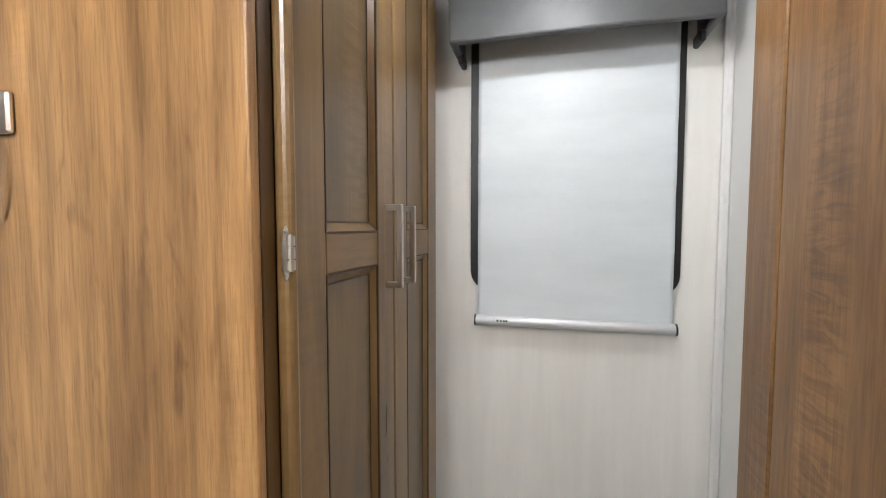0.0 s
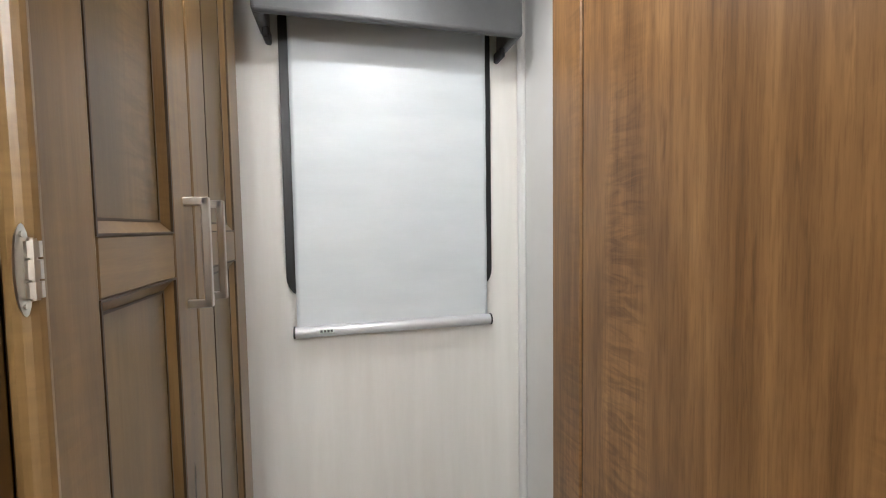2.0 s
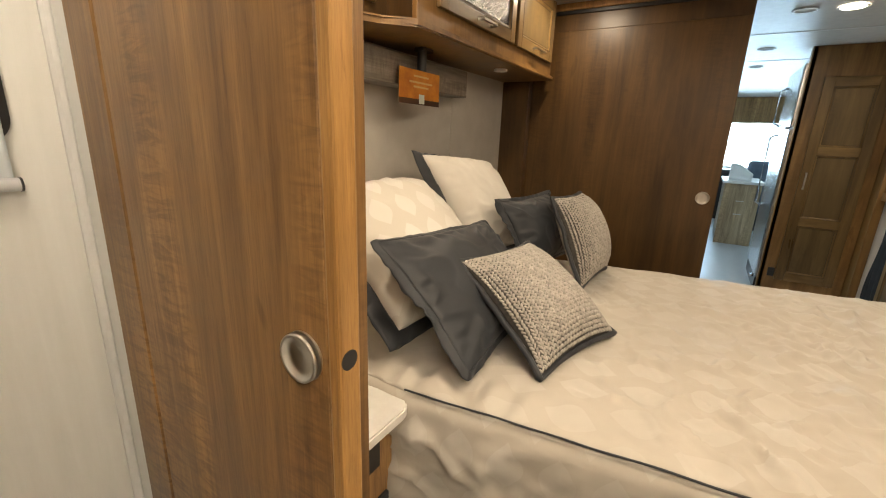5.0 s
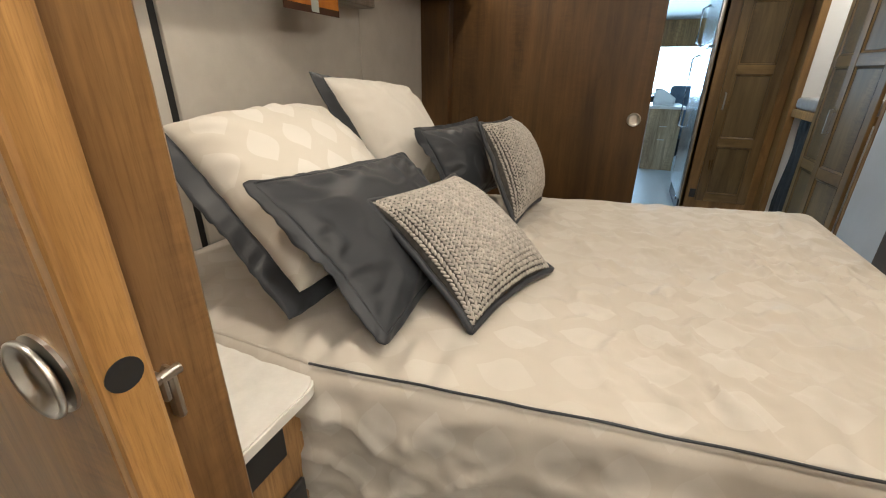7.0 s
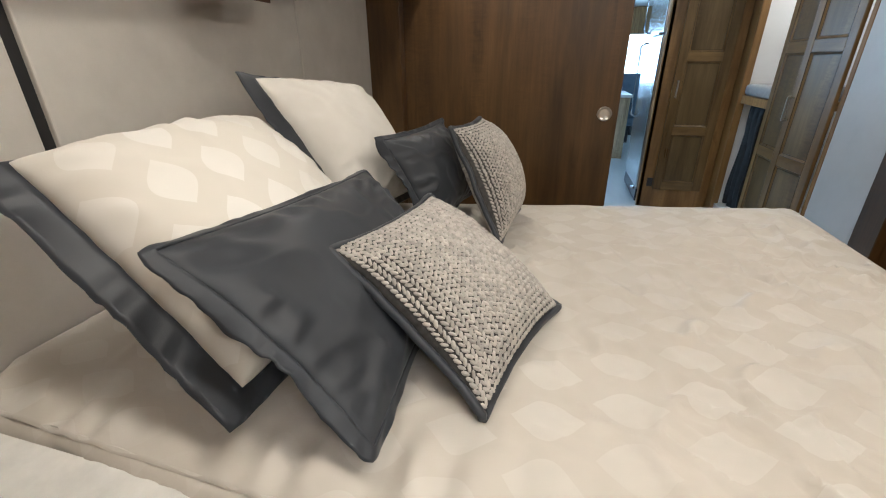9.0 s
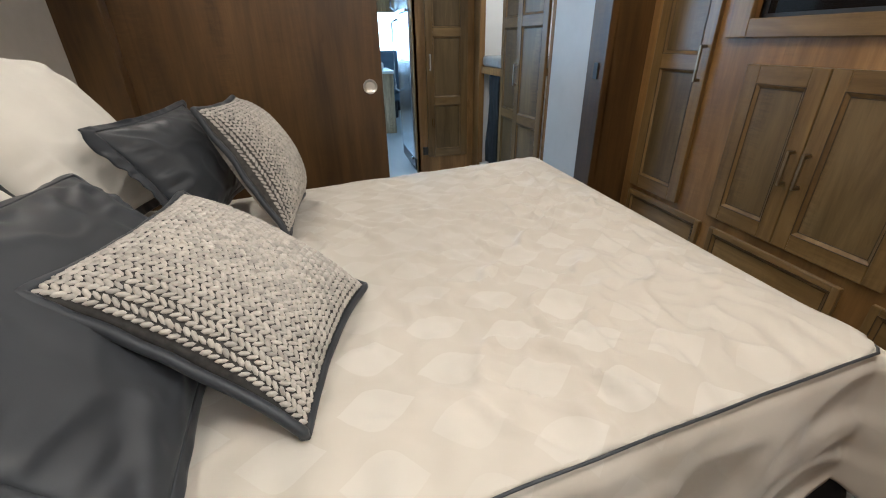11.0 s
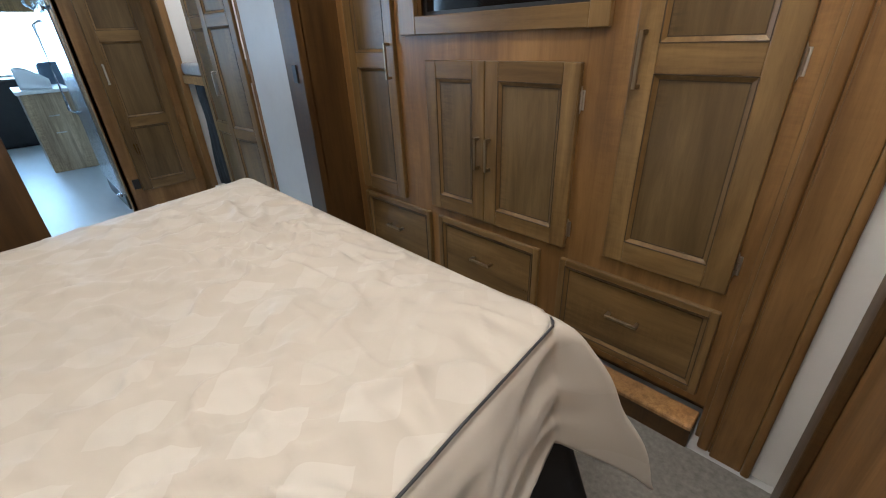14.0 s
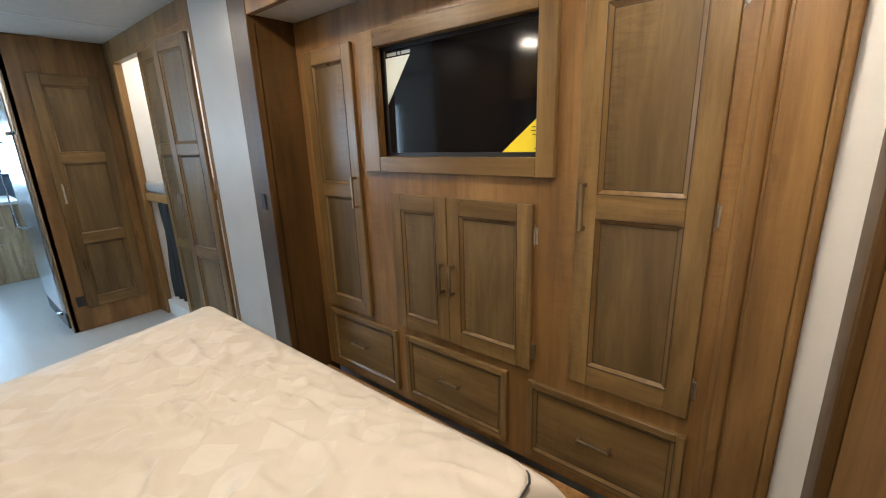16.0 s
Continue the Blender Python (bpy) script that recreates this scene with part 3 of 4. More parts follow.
ring = thing("towel_ring", (-0.19, 0.532, 1.61), "brushed nickel towel ring on the maple side panel", "towel ring")
bm = bmesh.new()
box(bm, -0.200, -0.147, 0.5225, 0.5315, 1.586, 1.637, 0.003)
box(bm, -0.196, -0.161, 0.502, 0.5235, 1.596, 1.628, 0.003)
part("mount", bm, M_NICKEL, ring, "square nickel mounting post")
bm = bmesh.new()
tube(bm, [(-0.234 + 0.078 * math.cos(radians(a)), 0.510, 1.538 + 0.078 * math.sin(radians(a))) for a in range(0, 361, 10)], 0.0042)
part("hoop", bm, M_NICKEL, ring, smooth=True)

# ---- bedroom: sliding panel towards the hall ----
slider = thing("sliding_panel", (SLIDE, 0.65, 0.01), "large brown maple sliding privacy panel with finger pull", "sliding door", kind="structure")
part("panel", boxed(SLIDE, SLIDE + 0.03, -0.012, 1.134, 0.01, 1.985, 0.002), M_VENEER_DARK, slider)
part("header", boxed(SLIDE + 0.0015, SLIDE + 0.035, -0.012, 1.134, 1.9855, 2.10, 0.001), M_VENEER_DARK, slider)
part("top_rail", boxed(SLIDE - 0.02, SLIDE + 0.04, -0.012, 1.134, 2.10, 2.139, 0.004), M_VENEER, slider)
# Black strip drawn in place of the shade below the top rail.
part("track", boxed(SLIDE - 0.014, SLIDE - 0.002, -0.012, 1.134, 2.078, 2.098, 0.002), M_BLACK, slider, "black strip standing in for the shade under the top rail")
bm = bmesh.new()
cyl(bm, (SLIDE - 0.004, 0.054, 1.044), (SLIDE + 0.001, 0.054, 1.044), 0.036, 32)
part("finger_pull", bm, M_NICKEL, slider, "round nickel finger pull")
part("finger_cup", cup(pose(SLIDE - 0.0095, 0.054, 1.044, 0, -90, 0), 0.03, 0.005, 0.004), M_NICKEL, slider, smooth=True)
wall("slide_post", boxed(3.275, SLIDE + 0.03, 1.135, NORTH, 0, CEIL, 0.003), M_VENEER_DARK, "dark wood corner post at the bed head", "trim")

# headboard wall covering
head = thing("headboard", (2.1, NORTH, 0.3), "greige padded vinyl headboard panels against the wall", "headboard")
for x0, x1 in ((0.993, 1.585), (1.615, 2.60), (2.606, 3.274)):
    part("panel", boxed(x0, x1, NORTH - 0.03, NORTH - 0.001, 0.3, 1.72, 0.004, seg=2), M_HEAD, head)
wall("headboard_gap", boxed(1.58, 1.62, NORTH - 0.016, NORTH - 0.0, 0.3, 1.72), M_BLACK, "black vertical reveal strip", "trim")
wall("headboard_seam", boxed(2.597, 2.609, NORTH - 0.016, NORTH - 0.0, 0.3, 1.72), M_BLACK, "thin dark reveal strip", "trim")

# overhead cabinet
over = thing("overhead_cabinet", (2.2, NORTH, 1.70), "maple overhead cabinet with smoked-glass and framed doors", "cabinet")
CY = 1.0
bm = bmesh.new()
prof = [(0.993, NORTH - 0.001), (0.993, 1.13), (1.62, 1.13), (1.72, 1.08), (1.80, CY - 0.02), (3.274, CY - 0.02), (3.274, NORTH - 0.001)]
lo = [bm.verts.new((x, y, 1.695)) for x, y in prof]
hi = [bm.verts.new((x, y, 1.722)) for x, y in prof]
bm.faces.new(lo[::-1])
bm.faces.new(hi)
for k in range(len(prof)):
    j = (k + 1) % len(prof)
    bm.faces.new((lo[k], lo[j], hi[j], hi[k]))
bmesh.ops.bevel(bm, geom=[e for e in bm.edges if abs(e.verts[0].co.z - e.verts[1].co.z) < 0.001], offset=0.006, segments=2, affect="EDGES")
part("bottom_shelf", bm, M_FRAME, over)
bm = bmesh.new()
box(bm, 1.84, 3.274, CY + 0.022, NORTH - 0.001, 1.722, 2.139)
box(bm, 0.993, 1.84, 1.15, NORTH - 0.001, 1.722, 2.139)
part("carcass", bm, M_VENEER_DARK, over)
bm = bmesh.new()
box(bm, 1.82, 3.274, CY, CY + 0.022, 1.722, 2.139, 0.002)
part("face_frame", bm, M_FRAME, over)
MO = axes((0, CY, 0), (1, 0, 0), (0, -1, 0))
d = shaker(over, MO, 1.94, 2.635, 1.79, 2.125, (), 0.055, 0.055, 0.02, pane=M_GLASSBLACK)
bar_pull(d, MO @ Matrix.Translation((0, 0.02, 0)), (2.23, 2.36), 1.805, 1.825, 0.03, along="x")
d = shaker(over, MO, 2.67, 3.22, 1.79, 2.125, (), 0.055, 0.055, 0.02)
bar_pull(d, MO @ Matrix.Translation((0, 0.02, 0)), (2.89, 3.02), 1.805, 1.825, 0.03, along="x")
MO2 = axes((0, 1.149, 0), (1, 0, 0), (0, -1, 0))
shaker(over, MO2, 1.03, 1.76, 1.775, 2.115, (), 0.055, 0.055, 0.02, pane=M_GLASSBLACK)
bm = bmesh.new()
cyl(bm, (2.747, 1.1, 1.684), (2.747, 1.1, 1.696), 0.036, 32)
puck = solid("puck_light", bm, M_TRIM, "round white puck light under the overhead cabinet", "light")

shelf = solid("reading_light_shelf", boxed(1.1, 2.56, 1.20, NORTH - 0.031, 1.535, 1.66, 0.004), wood("grey_shelf", (0.2, 0.18, 0.16), (0.3, 0.28, 0.25), (0.4, 0.37, 0.33), along="x"), "grey weathered wood light shelf on the headboard", "shelf")
card = thing("hanging_card", (2.12, 1.165, 1.44), "orange and brown hang card clipped under the cabinet", "card")
part("card", boxed(1.935, 2.23, 1.162, 1.166, 1.485, 1.60), M_ORANGE, card)
part("footer", boxed(1.935, 2.23, 1.161, 1.1655, 1.463, 1.485), M_BROWNCARD, card, "dark brown lower band")
part("picture", boxed(2.07, 2.11, 1.1602, 1.1612, 1.467, 1.505, 0.0), M_PAPER, card, "small white picture")
bm = bmesh.new()
for z, a, b in ((1.572, 2.03, 2.14), (1.548, 2.0, 2.17), (1.53, 2.03, 2.14)):
    box(bm, a, b, 1.1605, 1.1615, z, z + 0.007)
part("lettering", bm, mat("tan_print", (0.6, 0.42, 0.2), 0.5), card, "tan lines of lettering")
bm = bmesh.new()
cyl(bm, (2.10, 1.17, 1.60), (2.10, 1.17, 1.695), 0.02, 16)
box(bm, 2.08, 2.16, 1.15, 1.2, 1.68, 1.694, 0.003)
part("clip", bm, M_BLACK, card, "black reading lamp clip")

# nightstand
ns = thing("nightstand", (1.09, 0.95, 0.0), "nightstand with white solid-surface top beside the bed", "nightstand")
bm = bmesh.new()
NX0, NX1, NY0, NY1, R = 0.993, 1.258, 0.585, 1.312, 0.05
prof = [(NX0, NY1), (NX0, NY0)] + [(NX1 - R + R * math.sin(radians(a)), NY0 + R - R * math.cos(radians(a))) for a in range(0, 91, 10)] + [(NX1, NY1)]
lo = [bm.verts.new((x, y, 0.672)) for x, y in prof]
hi = [bm.verts.new((x, y, 0.70)) for x, y in prof]
bm.faces.new(lo[::-1])
bm.faces.new(hi)
for k in range(len(prof)):
    j = (k + 1) % len(prof)
    bm.faces.new((lo[k], lo[j], hi[j], hi[k]))
bmesh.ops.recalc_face_normals(bm, faces=bm.faces)
bmesh.ops.bevel(bm, geom=[e for e in bm.edges if abs(e.verts[0].co.z - e.verts[1].co.z) < 0.001], offset=0.004, segments=2, affect="EDGES")
part("top", bm, M_STONE, ns, "off-white solid-surface top")
part("body", boxed(0.994, 1.225, 0.63, 1.31, 0.0, 0.672, 0.003), M_VENEER, ns)
part("socket_panel", boxed(1.0, 1.17, 0.622, 0.6305, 0.555, 0.645, 0.003), M_BLACK, ns, "black power panel")
part("charge_port", boxed(1.04, 1.055, 0.6195, 0.6225, 0.58, 0.62, 0.001), M_TRIM, ns, "white charging port")
# Solid black box standing proud of the front, with no opening.
part("cubby", boxed(1.0, 1.2, 0.618, 0.6305, 0.2, 0.46, 0.004), M_BLACK, ns, "black box low on the nightstand front")


# ---- bed ----
def near_x(y):
    s = 0.61 - y
    return 1.258 + 0.14 * s - 0.02 * s * s if s > 0 else 1.258 - 0.03 * s


def far_x(y):
    return 2.80 - 0.19 * y


FOOT, HEADY, RIM = -0.705, 1.30, 0.718
bed = thing("bed", (2.03, 0.3, 0.0), "queen bed with cream damask comforter and black skirt", "bed")


def ridge(p, sharp):
    return math.exp(-(noise.noise(p) * sharp) ** 2)


def rump(x, y):
    """Soft swells with diagonal creases, closest where the cloth was tugged near the foot."""
    p = Vector((x, y, 0))
    warp = 0.12 * noise.noise(p * 2.1 + Vector((3, 7, 0)))
    u, v = (x + 0.75 * y) + warp, (y - 0.75 * x) - warp
    low = 0.006 * noise.noise(p * 2.0) + 0.003 * noise.noise(p * 4.5 + Vector((5, 1, 2)))
    tug = math.exp(-((x - 2.0) ** 2 + (y + 0.36) ** 2) / 0.16) + 0.7 * math.exp(-((x - 1.6) ** 2 + (y + 0.02) ** 2) / 0.07) + 0.6 * math.exp(-((x - 2.55) ** 2 + (y + 0.45) ** 2) / 0.08)
    patch = max(0.0, 0.25 + noise.noise(p * 1.5 + Vector((9, 3, 0))))
    long_ = 0.011 * ridge(Vector((u * 1.8, v * 5.2, 4.0)), 15.0) * (0.35 + patch)
    cross = 0.008 * ridge(Vector((u * 5.8, v * 2.4, 8.0)), 14.0) * (0.2 + patch)
    fine = (0.02 * ridge(Vector((u * 5.0, v * 8.0, 1.0)), 9.0) + 0.009 * ridge(Vector((u * 11.0, v * 13.0, 3.0)), 6.0)) * tug
    return low + long_ + cross + fine


bm = bmesh.new()
uv = bm.loops.layers.uv.new("UVMap")
GX, GY = 170, 210
grid = []
for j in range(GY + 1):
    y = FOOT + (HEADY - FOOT) * j / GY
    grid.append([])
    for i in range(GX + 1):
        s = i / GX
        x = near_x(y) + (far_x(y) - near_x(y)) * s
        e = min(s * 1.45, (1 - s) * 1.45, (y - FOOT))
        rim = 1 - max(0.0, 1 - e / 0.06) ** 2
        en = s * 1.45
        pleat = 0.0085 * math.sin(y * 62 + 3 * noise.noise((y * 6, 1, 2))) * math.exp(-((en - 0.06) / 0.06) ** 2) * (0.4 + max(0.0, 0.5 + noise.noise((y * 3.1, 4, 1))))
        z = RIM + 0.022 * min(1, e / 0.12) + rump(x, y) * rim + pleat
        for cx, cy, sx in ((near_x(FOOT) + 0.032, FOOT + 0.034, -1), (far_x(FOOT) - 0.032, FOOT + 0.034, 1)):
            dx, dy = (x - cx) * sx, cy - y
            if dx > 0 and dy > 0 and math.hypot(dx, dy) > 0.03:
                k = 0.03 / math.hypot(dx, dy)
                x, y2 = cx + sx * dx * k, cy - dy * k
                z = RIM
                grid[-1].append(bm.verts.new((x, y2, z)))
                break
        else:
            grid[-1].append(bm.verts.new((x, y, z)))
for j in range(GY):
    for i in range(GX):
        f = bm.faces.new((grid[j][i], grid[j][i + 1], grid[j + 1][i + 1], grid[j + 1][i]))
        for l in f.loops:
            l[uv].uv = (l.vert.co.x, l.vert.co.y)
# hanging sides, round the near side, the foot and the far side; the near foot corner swings out as a loose ear
def smooth(t):
    t = min(1.0, max(0.0, t))
    return t * t * (3 - 2 * t)


peri = []
k = 150
for i in range(k):
    y = HEADY + (FOOT + 0.034 - HEADY) * i / k
    short = 0.20 * (1 - smooth((y - FOOT - 0.02) / 0.26))
    peri.append((Vector((near_x(y), y)), Vector((-1, -0.06)).normalized(), 0.0, 0.505 - short))
for i in range(13):
    a = radians(180 + 90 * i / 12)
    c = Vector((near_x(FOOT) + 0.032, FOOT + 0.034))
    o = Vector((math.cos(a), math.sin(a)))
    flare = smooth(i / 7)
    peri.append((c + 0.034 * o, o.lerp(Vector((-0.97, -0.25)), 0.85 * flare).normalized(), flare, 0.305 + 0.095 * flare))
for i in range(1, 80):
    x = near_x(FOOT) + 0.034 + (far_x(FOOT) - near_x(FOOT) - 0.07) * i / 80
    flare = max(0.0, 1.0 - i / 26) ** 1.4
    peri.append((Vector((x, FOOT)), Vector((0, -1)).lerp(Vector((-0.97, -0.25)), 0.85 * flare).normalized(), flare, 0.39 + 0.10 * (1 - flare)))
for i in range(9):
    a = radians(270 + 90 * i / 8)
    c = Vector((far_x(FOOT) - 0.032, FOOT + 0.034))
    peri.append((c + 0.034 * Vector((math.cos(a), math.sin(a))), Vector((math.cos(a), math.sin(a))), 0.2, 0.48))
for i in range(1, 60):
    y = FOOT + 0.05 + 1.6 * i / 60
    peri.append((Vector((far_x(y), y)), Vector((1, 0)), 0.0, 0.5))
strips, along, prev = [], 0.0, None
for p, o, flare, drop in peri:
    along += (p - prev).length if prev is not None else 0
    prev = p
    col = []
    KD = 34
    for r in range(KD + 1):
        d = drop * r / KD
        fold = 0.011 * math.sin(along * 11 + 2.2 * math.sin(along * 4.1) + d * 3) + 0.012 * noise.noise((along * 4, d * 4, 7)) + 0.004 * math.sin(along * 62 + 2 * math.sin(along * 9)) * math.exp(-d / 0.1)
        fold += 0.016 * ridge(Vector((along * 4.5 + d * 7, d * 5 - along * 2, 2)), 6)
        fold *= 1 - 0.6 * flare
        fold += (0.025 * ridge(Vector((along * 5 + d * 6, d * 9 - along * 4, 5)), 10) + 0.012 * ridge(Vector((along * 11 - d * 5, d * 12 + along * 3, 9)), 7)) * math.exp(-(along / 1.1) ** 2)
        fold += flare * 0.009 * math.sin(d * 28 + along * 9) * smooth(d / 0.2)
        out = 0.012 * min(1, d / 0.03) + 0.05 * d + fold * min(1.0, d / 0.12) ** 0.9 + flare * 0.225 * (d / drop) ** 0.58 - 0.006 * (1 - min(1, d / 0.02))
        col.append((bm.verts.new((p.x + o.x * out, p.y + o.y * out, RIM + 0.002 - d)), along, d))
    strips.append(col)
for a, b in zip(strips, strips[1:]):
    for r in range(len(a) - 1):
        vs = (a[r], a[r + 1], b[r + 1], b[r])
        f = bm.faces.new([v[0] for v in vs])
        for l, v in zip(f.loops, vs):
            l[uv].uv = (v[1] + 3.0, v[2])
quilt = part("comforter", bm, M_DAMASK, bed, "cream damask comforter, rumpled", smooth=True)
pad = quilt.modifiers.new("thickness", "SOLIDIFY")
pad.thickness, pad.offset = 0.011, -1
bm = bmesh.new()
cord = [(near_x(y) - 0.004, y, RIM + 0.006 + 0.003 * noise.noise((y * 9, 0, 0))) for y in (0.615 - (0.615 - FOOT - 0.034) * i / 60 for i in range(61))]
cord += [(near_x(FOOT) + 0.032 - 0.034 * math.cos(radians(a)), FOOT + 0.034 - 0.034 * math.sin(radians(a)), RIM + 0.005 - 0.006 * a / 60) for a in (20, 40, 60)]
tube(bm, cord, 0.0027)
part("piping", bm, M_GREY, bed, "dark grey piping", smooth=True)
bm = bmesh.new()
sk = [(1.33, 1.2), (1.45, FOOT + 0.03), (1.44, FOOT - 0.02), (1.52, FOOT - 0.03), (2.76, FOOT + 0.02), (2.70, 1.2)]
top, low = [], []
for (xa, ya), (xb, yb) in zip(sk, sk[1:]):
    n = max(2, int(math.hypot(xb - xa, yb - ya) * 40))
    for i in range(n):
        s = i / n
        x, y = xa + (xb - xa) * s, ya + (yb - ya) * s
        w = 0.014 * math.sin(60 * (x + y))
        top.append(bm.verts.new((x, y, 0.60)))
        fl = math.exp(-(math.hypot(x - 1.44, y - FOOT) / 0.11) ** 2)
        low.append(bm.verts.new((x + w - 0.04 - 0.09 * fl, y + w * 0.5 - 0.03 * (y < 0) - 0.05 * fl, 0.03 + 0.02 * fl)))
for i in range(len(top) - 1):
    bm.faces.new((top[i], low[i], low[i + 1], top[i + 1]))
part("skirt", bm, M_SKIRT, bed, "black pleated bed skirt", smooth=True)
part("base", boxed(1.5, 2.66, FOOT + 0.12, 1.29, 0.008, 0.45, 0.01), M_BLACK, bed)
part("mattress", boxed(1.47, 2.64, FOOT + 0.08, 1.295, 0.45, 0.70, 0.03, seg=3), M_CREAM, bed)


# ---- pillows ----
def pillow(name, corners, thick, material, label, margin=(0.0, 0.0, 0.0, 0.0), flange_material=None, cord=None, seed=0.0, knit=False, group="", puff=0.62, ear=0.06, front=1.3, back=0.45, blunt=0.03):
    """A stuffed square between four corners (top left, top right, bottom right, bottom left).
    margin: width of the flat flange at the left, right, bottom and top, as a share of the half side."""
    tl, tr, br, bl = (Vector(c) for c in corners)
    n = (tr - tl + br - bl).cross(tl - bl + tr - br).normalized()
    w, h = ((tr - tl).length + (br - bl).length) / 2, ((tl - bl).length + (tr - br).length) / 2
    ml, mr, mb, mt = margin

    def outer(a, b):
        a, b = a * (1 - ear * (1 - abs(b) ** 2.4)), b * (1 - ear * (1 - abs(a) ** 2.4))
        tuck = 1 - blunt * abs(a * b) ** 7
        s, t = (a * tuck + 1) / 2, (b * tuck + 1) / 2
        return bl.lerp(br, s).lerp(tl.lerp(tr, s), t)

    def surf(a, b, side):
        t = (max(0.0, (1 - a * a) * (1 - b * b)) ** puff) * 0.8 + 0.2 * max(0.0, (1 - a ** 6) * (1 - b ** 6))
        rim_ = max(abs(a), abs(b))
        run = a if abs(b) > abs(a) else b
        wr = 0.006 * noise.noise((a * 2.1 + seed, b * 2.1, seed * 1.7)) + (0.002 + 0.008 * rim_ ** 3) * ridge(Vector((a * 2.4 + b + seed, b * 2.2 - a, seed)), 6.0)
        wr += 0.005 * math.sin(run * 24 + 4 * noise.noise((a * 3, b * 3, seed))) * math.exp(-((rim_ - 0.88) / 0.08) ** 2) * (0.2 + max(0.0, 0.7 + noise.noise((a * 4, b * 4, seed + 3))))
        corner = math.exp(-((abs(a) - 0.8) ** 2 + (abs(b) - 0.8) ** 2) / 0.05)
        wr += 0.007 * corner * math.sin((abs(a) - abs(b)) * 16 + seed)
        d = thick / 2 * t * (front if side > 0 else -back if side < 0 else 0.0) + (0.25 if knit else 1.0) * wr * min(1, t * 1.5) * (1 if side >= 0 else 0)
        return outer(a * (1 - (ml + mr) / 2) + (ml - mr) / 2, b * (1 - (mb + mt) / 2) + (mb - mt) / 2) + n * d
    ob = thing(name, bl.lerp(br, 0.5), label, "pillow", group)
    bm = bmesh.new()
    layer = bm.loops.layers.uv.new("UVMap")
    N = 44 if knit else 72
    for side in (1, -1):
        g = [[bm.verts.new(surf(-1 + 2 * i / N, -1 + 2 * j / N, side)) for i in range(N + 1)] for j in range(N + 1)]
        for j in range(N):
            for i in range(N):
                q = (g[j][i], g[j][i + 1], g[j + 1][i + 1], g[j + 1][i])
                idx = ((i, j), (i + 1, j), (i + 1, j + 1), (i, j + 1))
                f = bm.faces.new(q if side > 0 else q[::-1])
                for l, (ii, jj) in zip(f.loops, idx if side > 0 else idx[::-1]):
                    l[layer].uv = (w * ii / N + seed, h * jj / N)
    bmesh.ops.remove_doubles(bm, verts=bm.verts, dist=0.0003)
    # A knit cushion is coloured dark, so its stitch gaps look shaded.
    part("cushion", bm, M_KNIT_GAP if knit else material, ob, smooth=True)
    K = 48
    rim = [(-1 + 2 * i / K, -1) for i in range(K)] + [(1, -1 + 2 * i / K) for i in range(K)] + [(1 - 2 * i / K, 1) for i in range(K)] + [(-1, 1 - 2 * i / K) for i in range(K)]
    if max(margin) > 0:
        bm = bmesh.new()
        R = 5
        rings = []
        for r in range(R + 1):
            s = r / R
            rr = []
            for i, (a, b) in enumerate(rim):
                p = surf(a * 0.985, b * 0.985, 0).lerp(outer(a, b), s)
                pleat = math.sin(i * 1.35 + 3 * noise.noise((i * 0.13, seed, 1))) * max(0.0, 0.35 + noise.noise((i * 0.11, seed, 5)))
                curl = 0.022 * noise.noise((i * 0.09, seed * 1.3, 4)) * s * s
                rr.append(bm.verts.new(p + n * (0.006 * s * pleat + curl - 0.006 * s + 0.004 * (1 - s))))
            rings.append(rr)
        for a, b in zip(rings, rings[1:]):
            for i in range(len(rim)):
                j = (i + 1) % len(rim)
                bm.faces.new((a[i], b[i], b[j], a[j]))
        fl = part("flange", bm, flange_material or material, ob, "dark grey flange border" if flange_material else "", smooth=True)
        so = fl.modifiers.new("thickness", "SOLIDIFY")
        so.thickness, so.offset = 0.004, 0
    if cord:
        bm = bmesh.new()
        mid = (tl + tr + br + bl) / 4
        pts = []
        for i, (a, b) in enumerate(rim):
            p = outer(a, b)
            pts.append(p + (p - mid).normalized() * 0.004 + n * (0.007 * noise.noise((i * 0.12, seed, 3))))
        tube(bm, pts + [pts[0]], 0.0088)
        part("cord", bm, cord, ob, "dark grey corded edge", smooth=True)
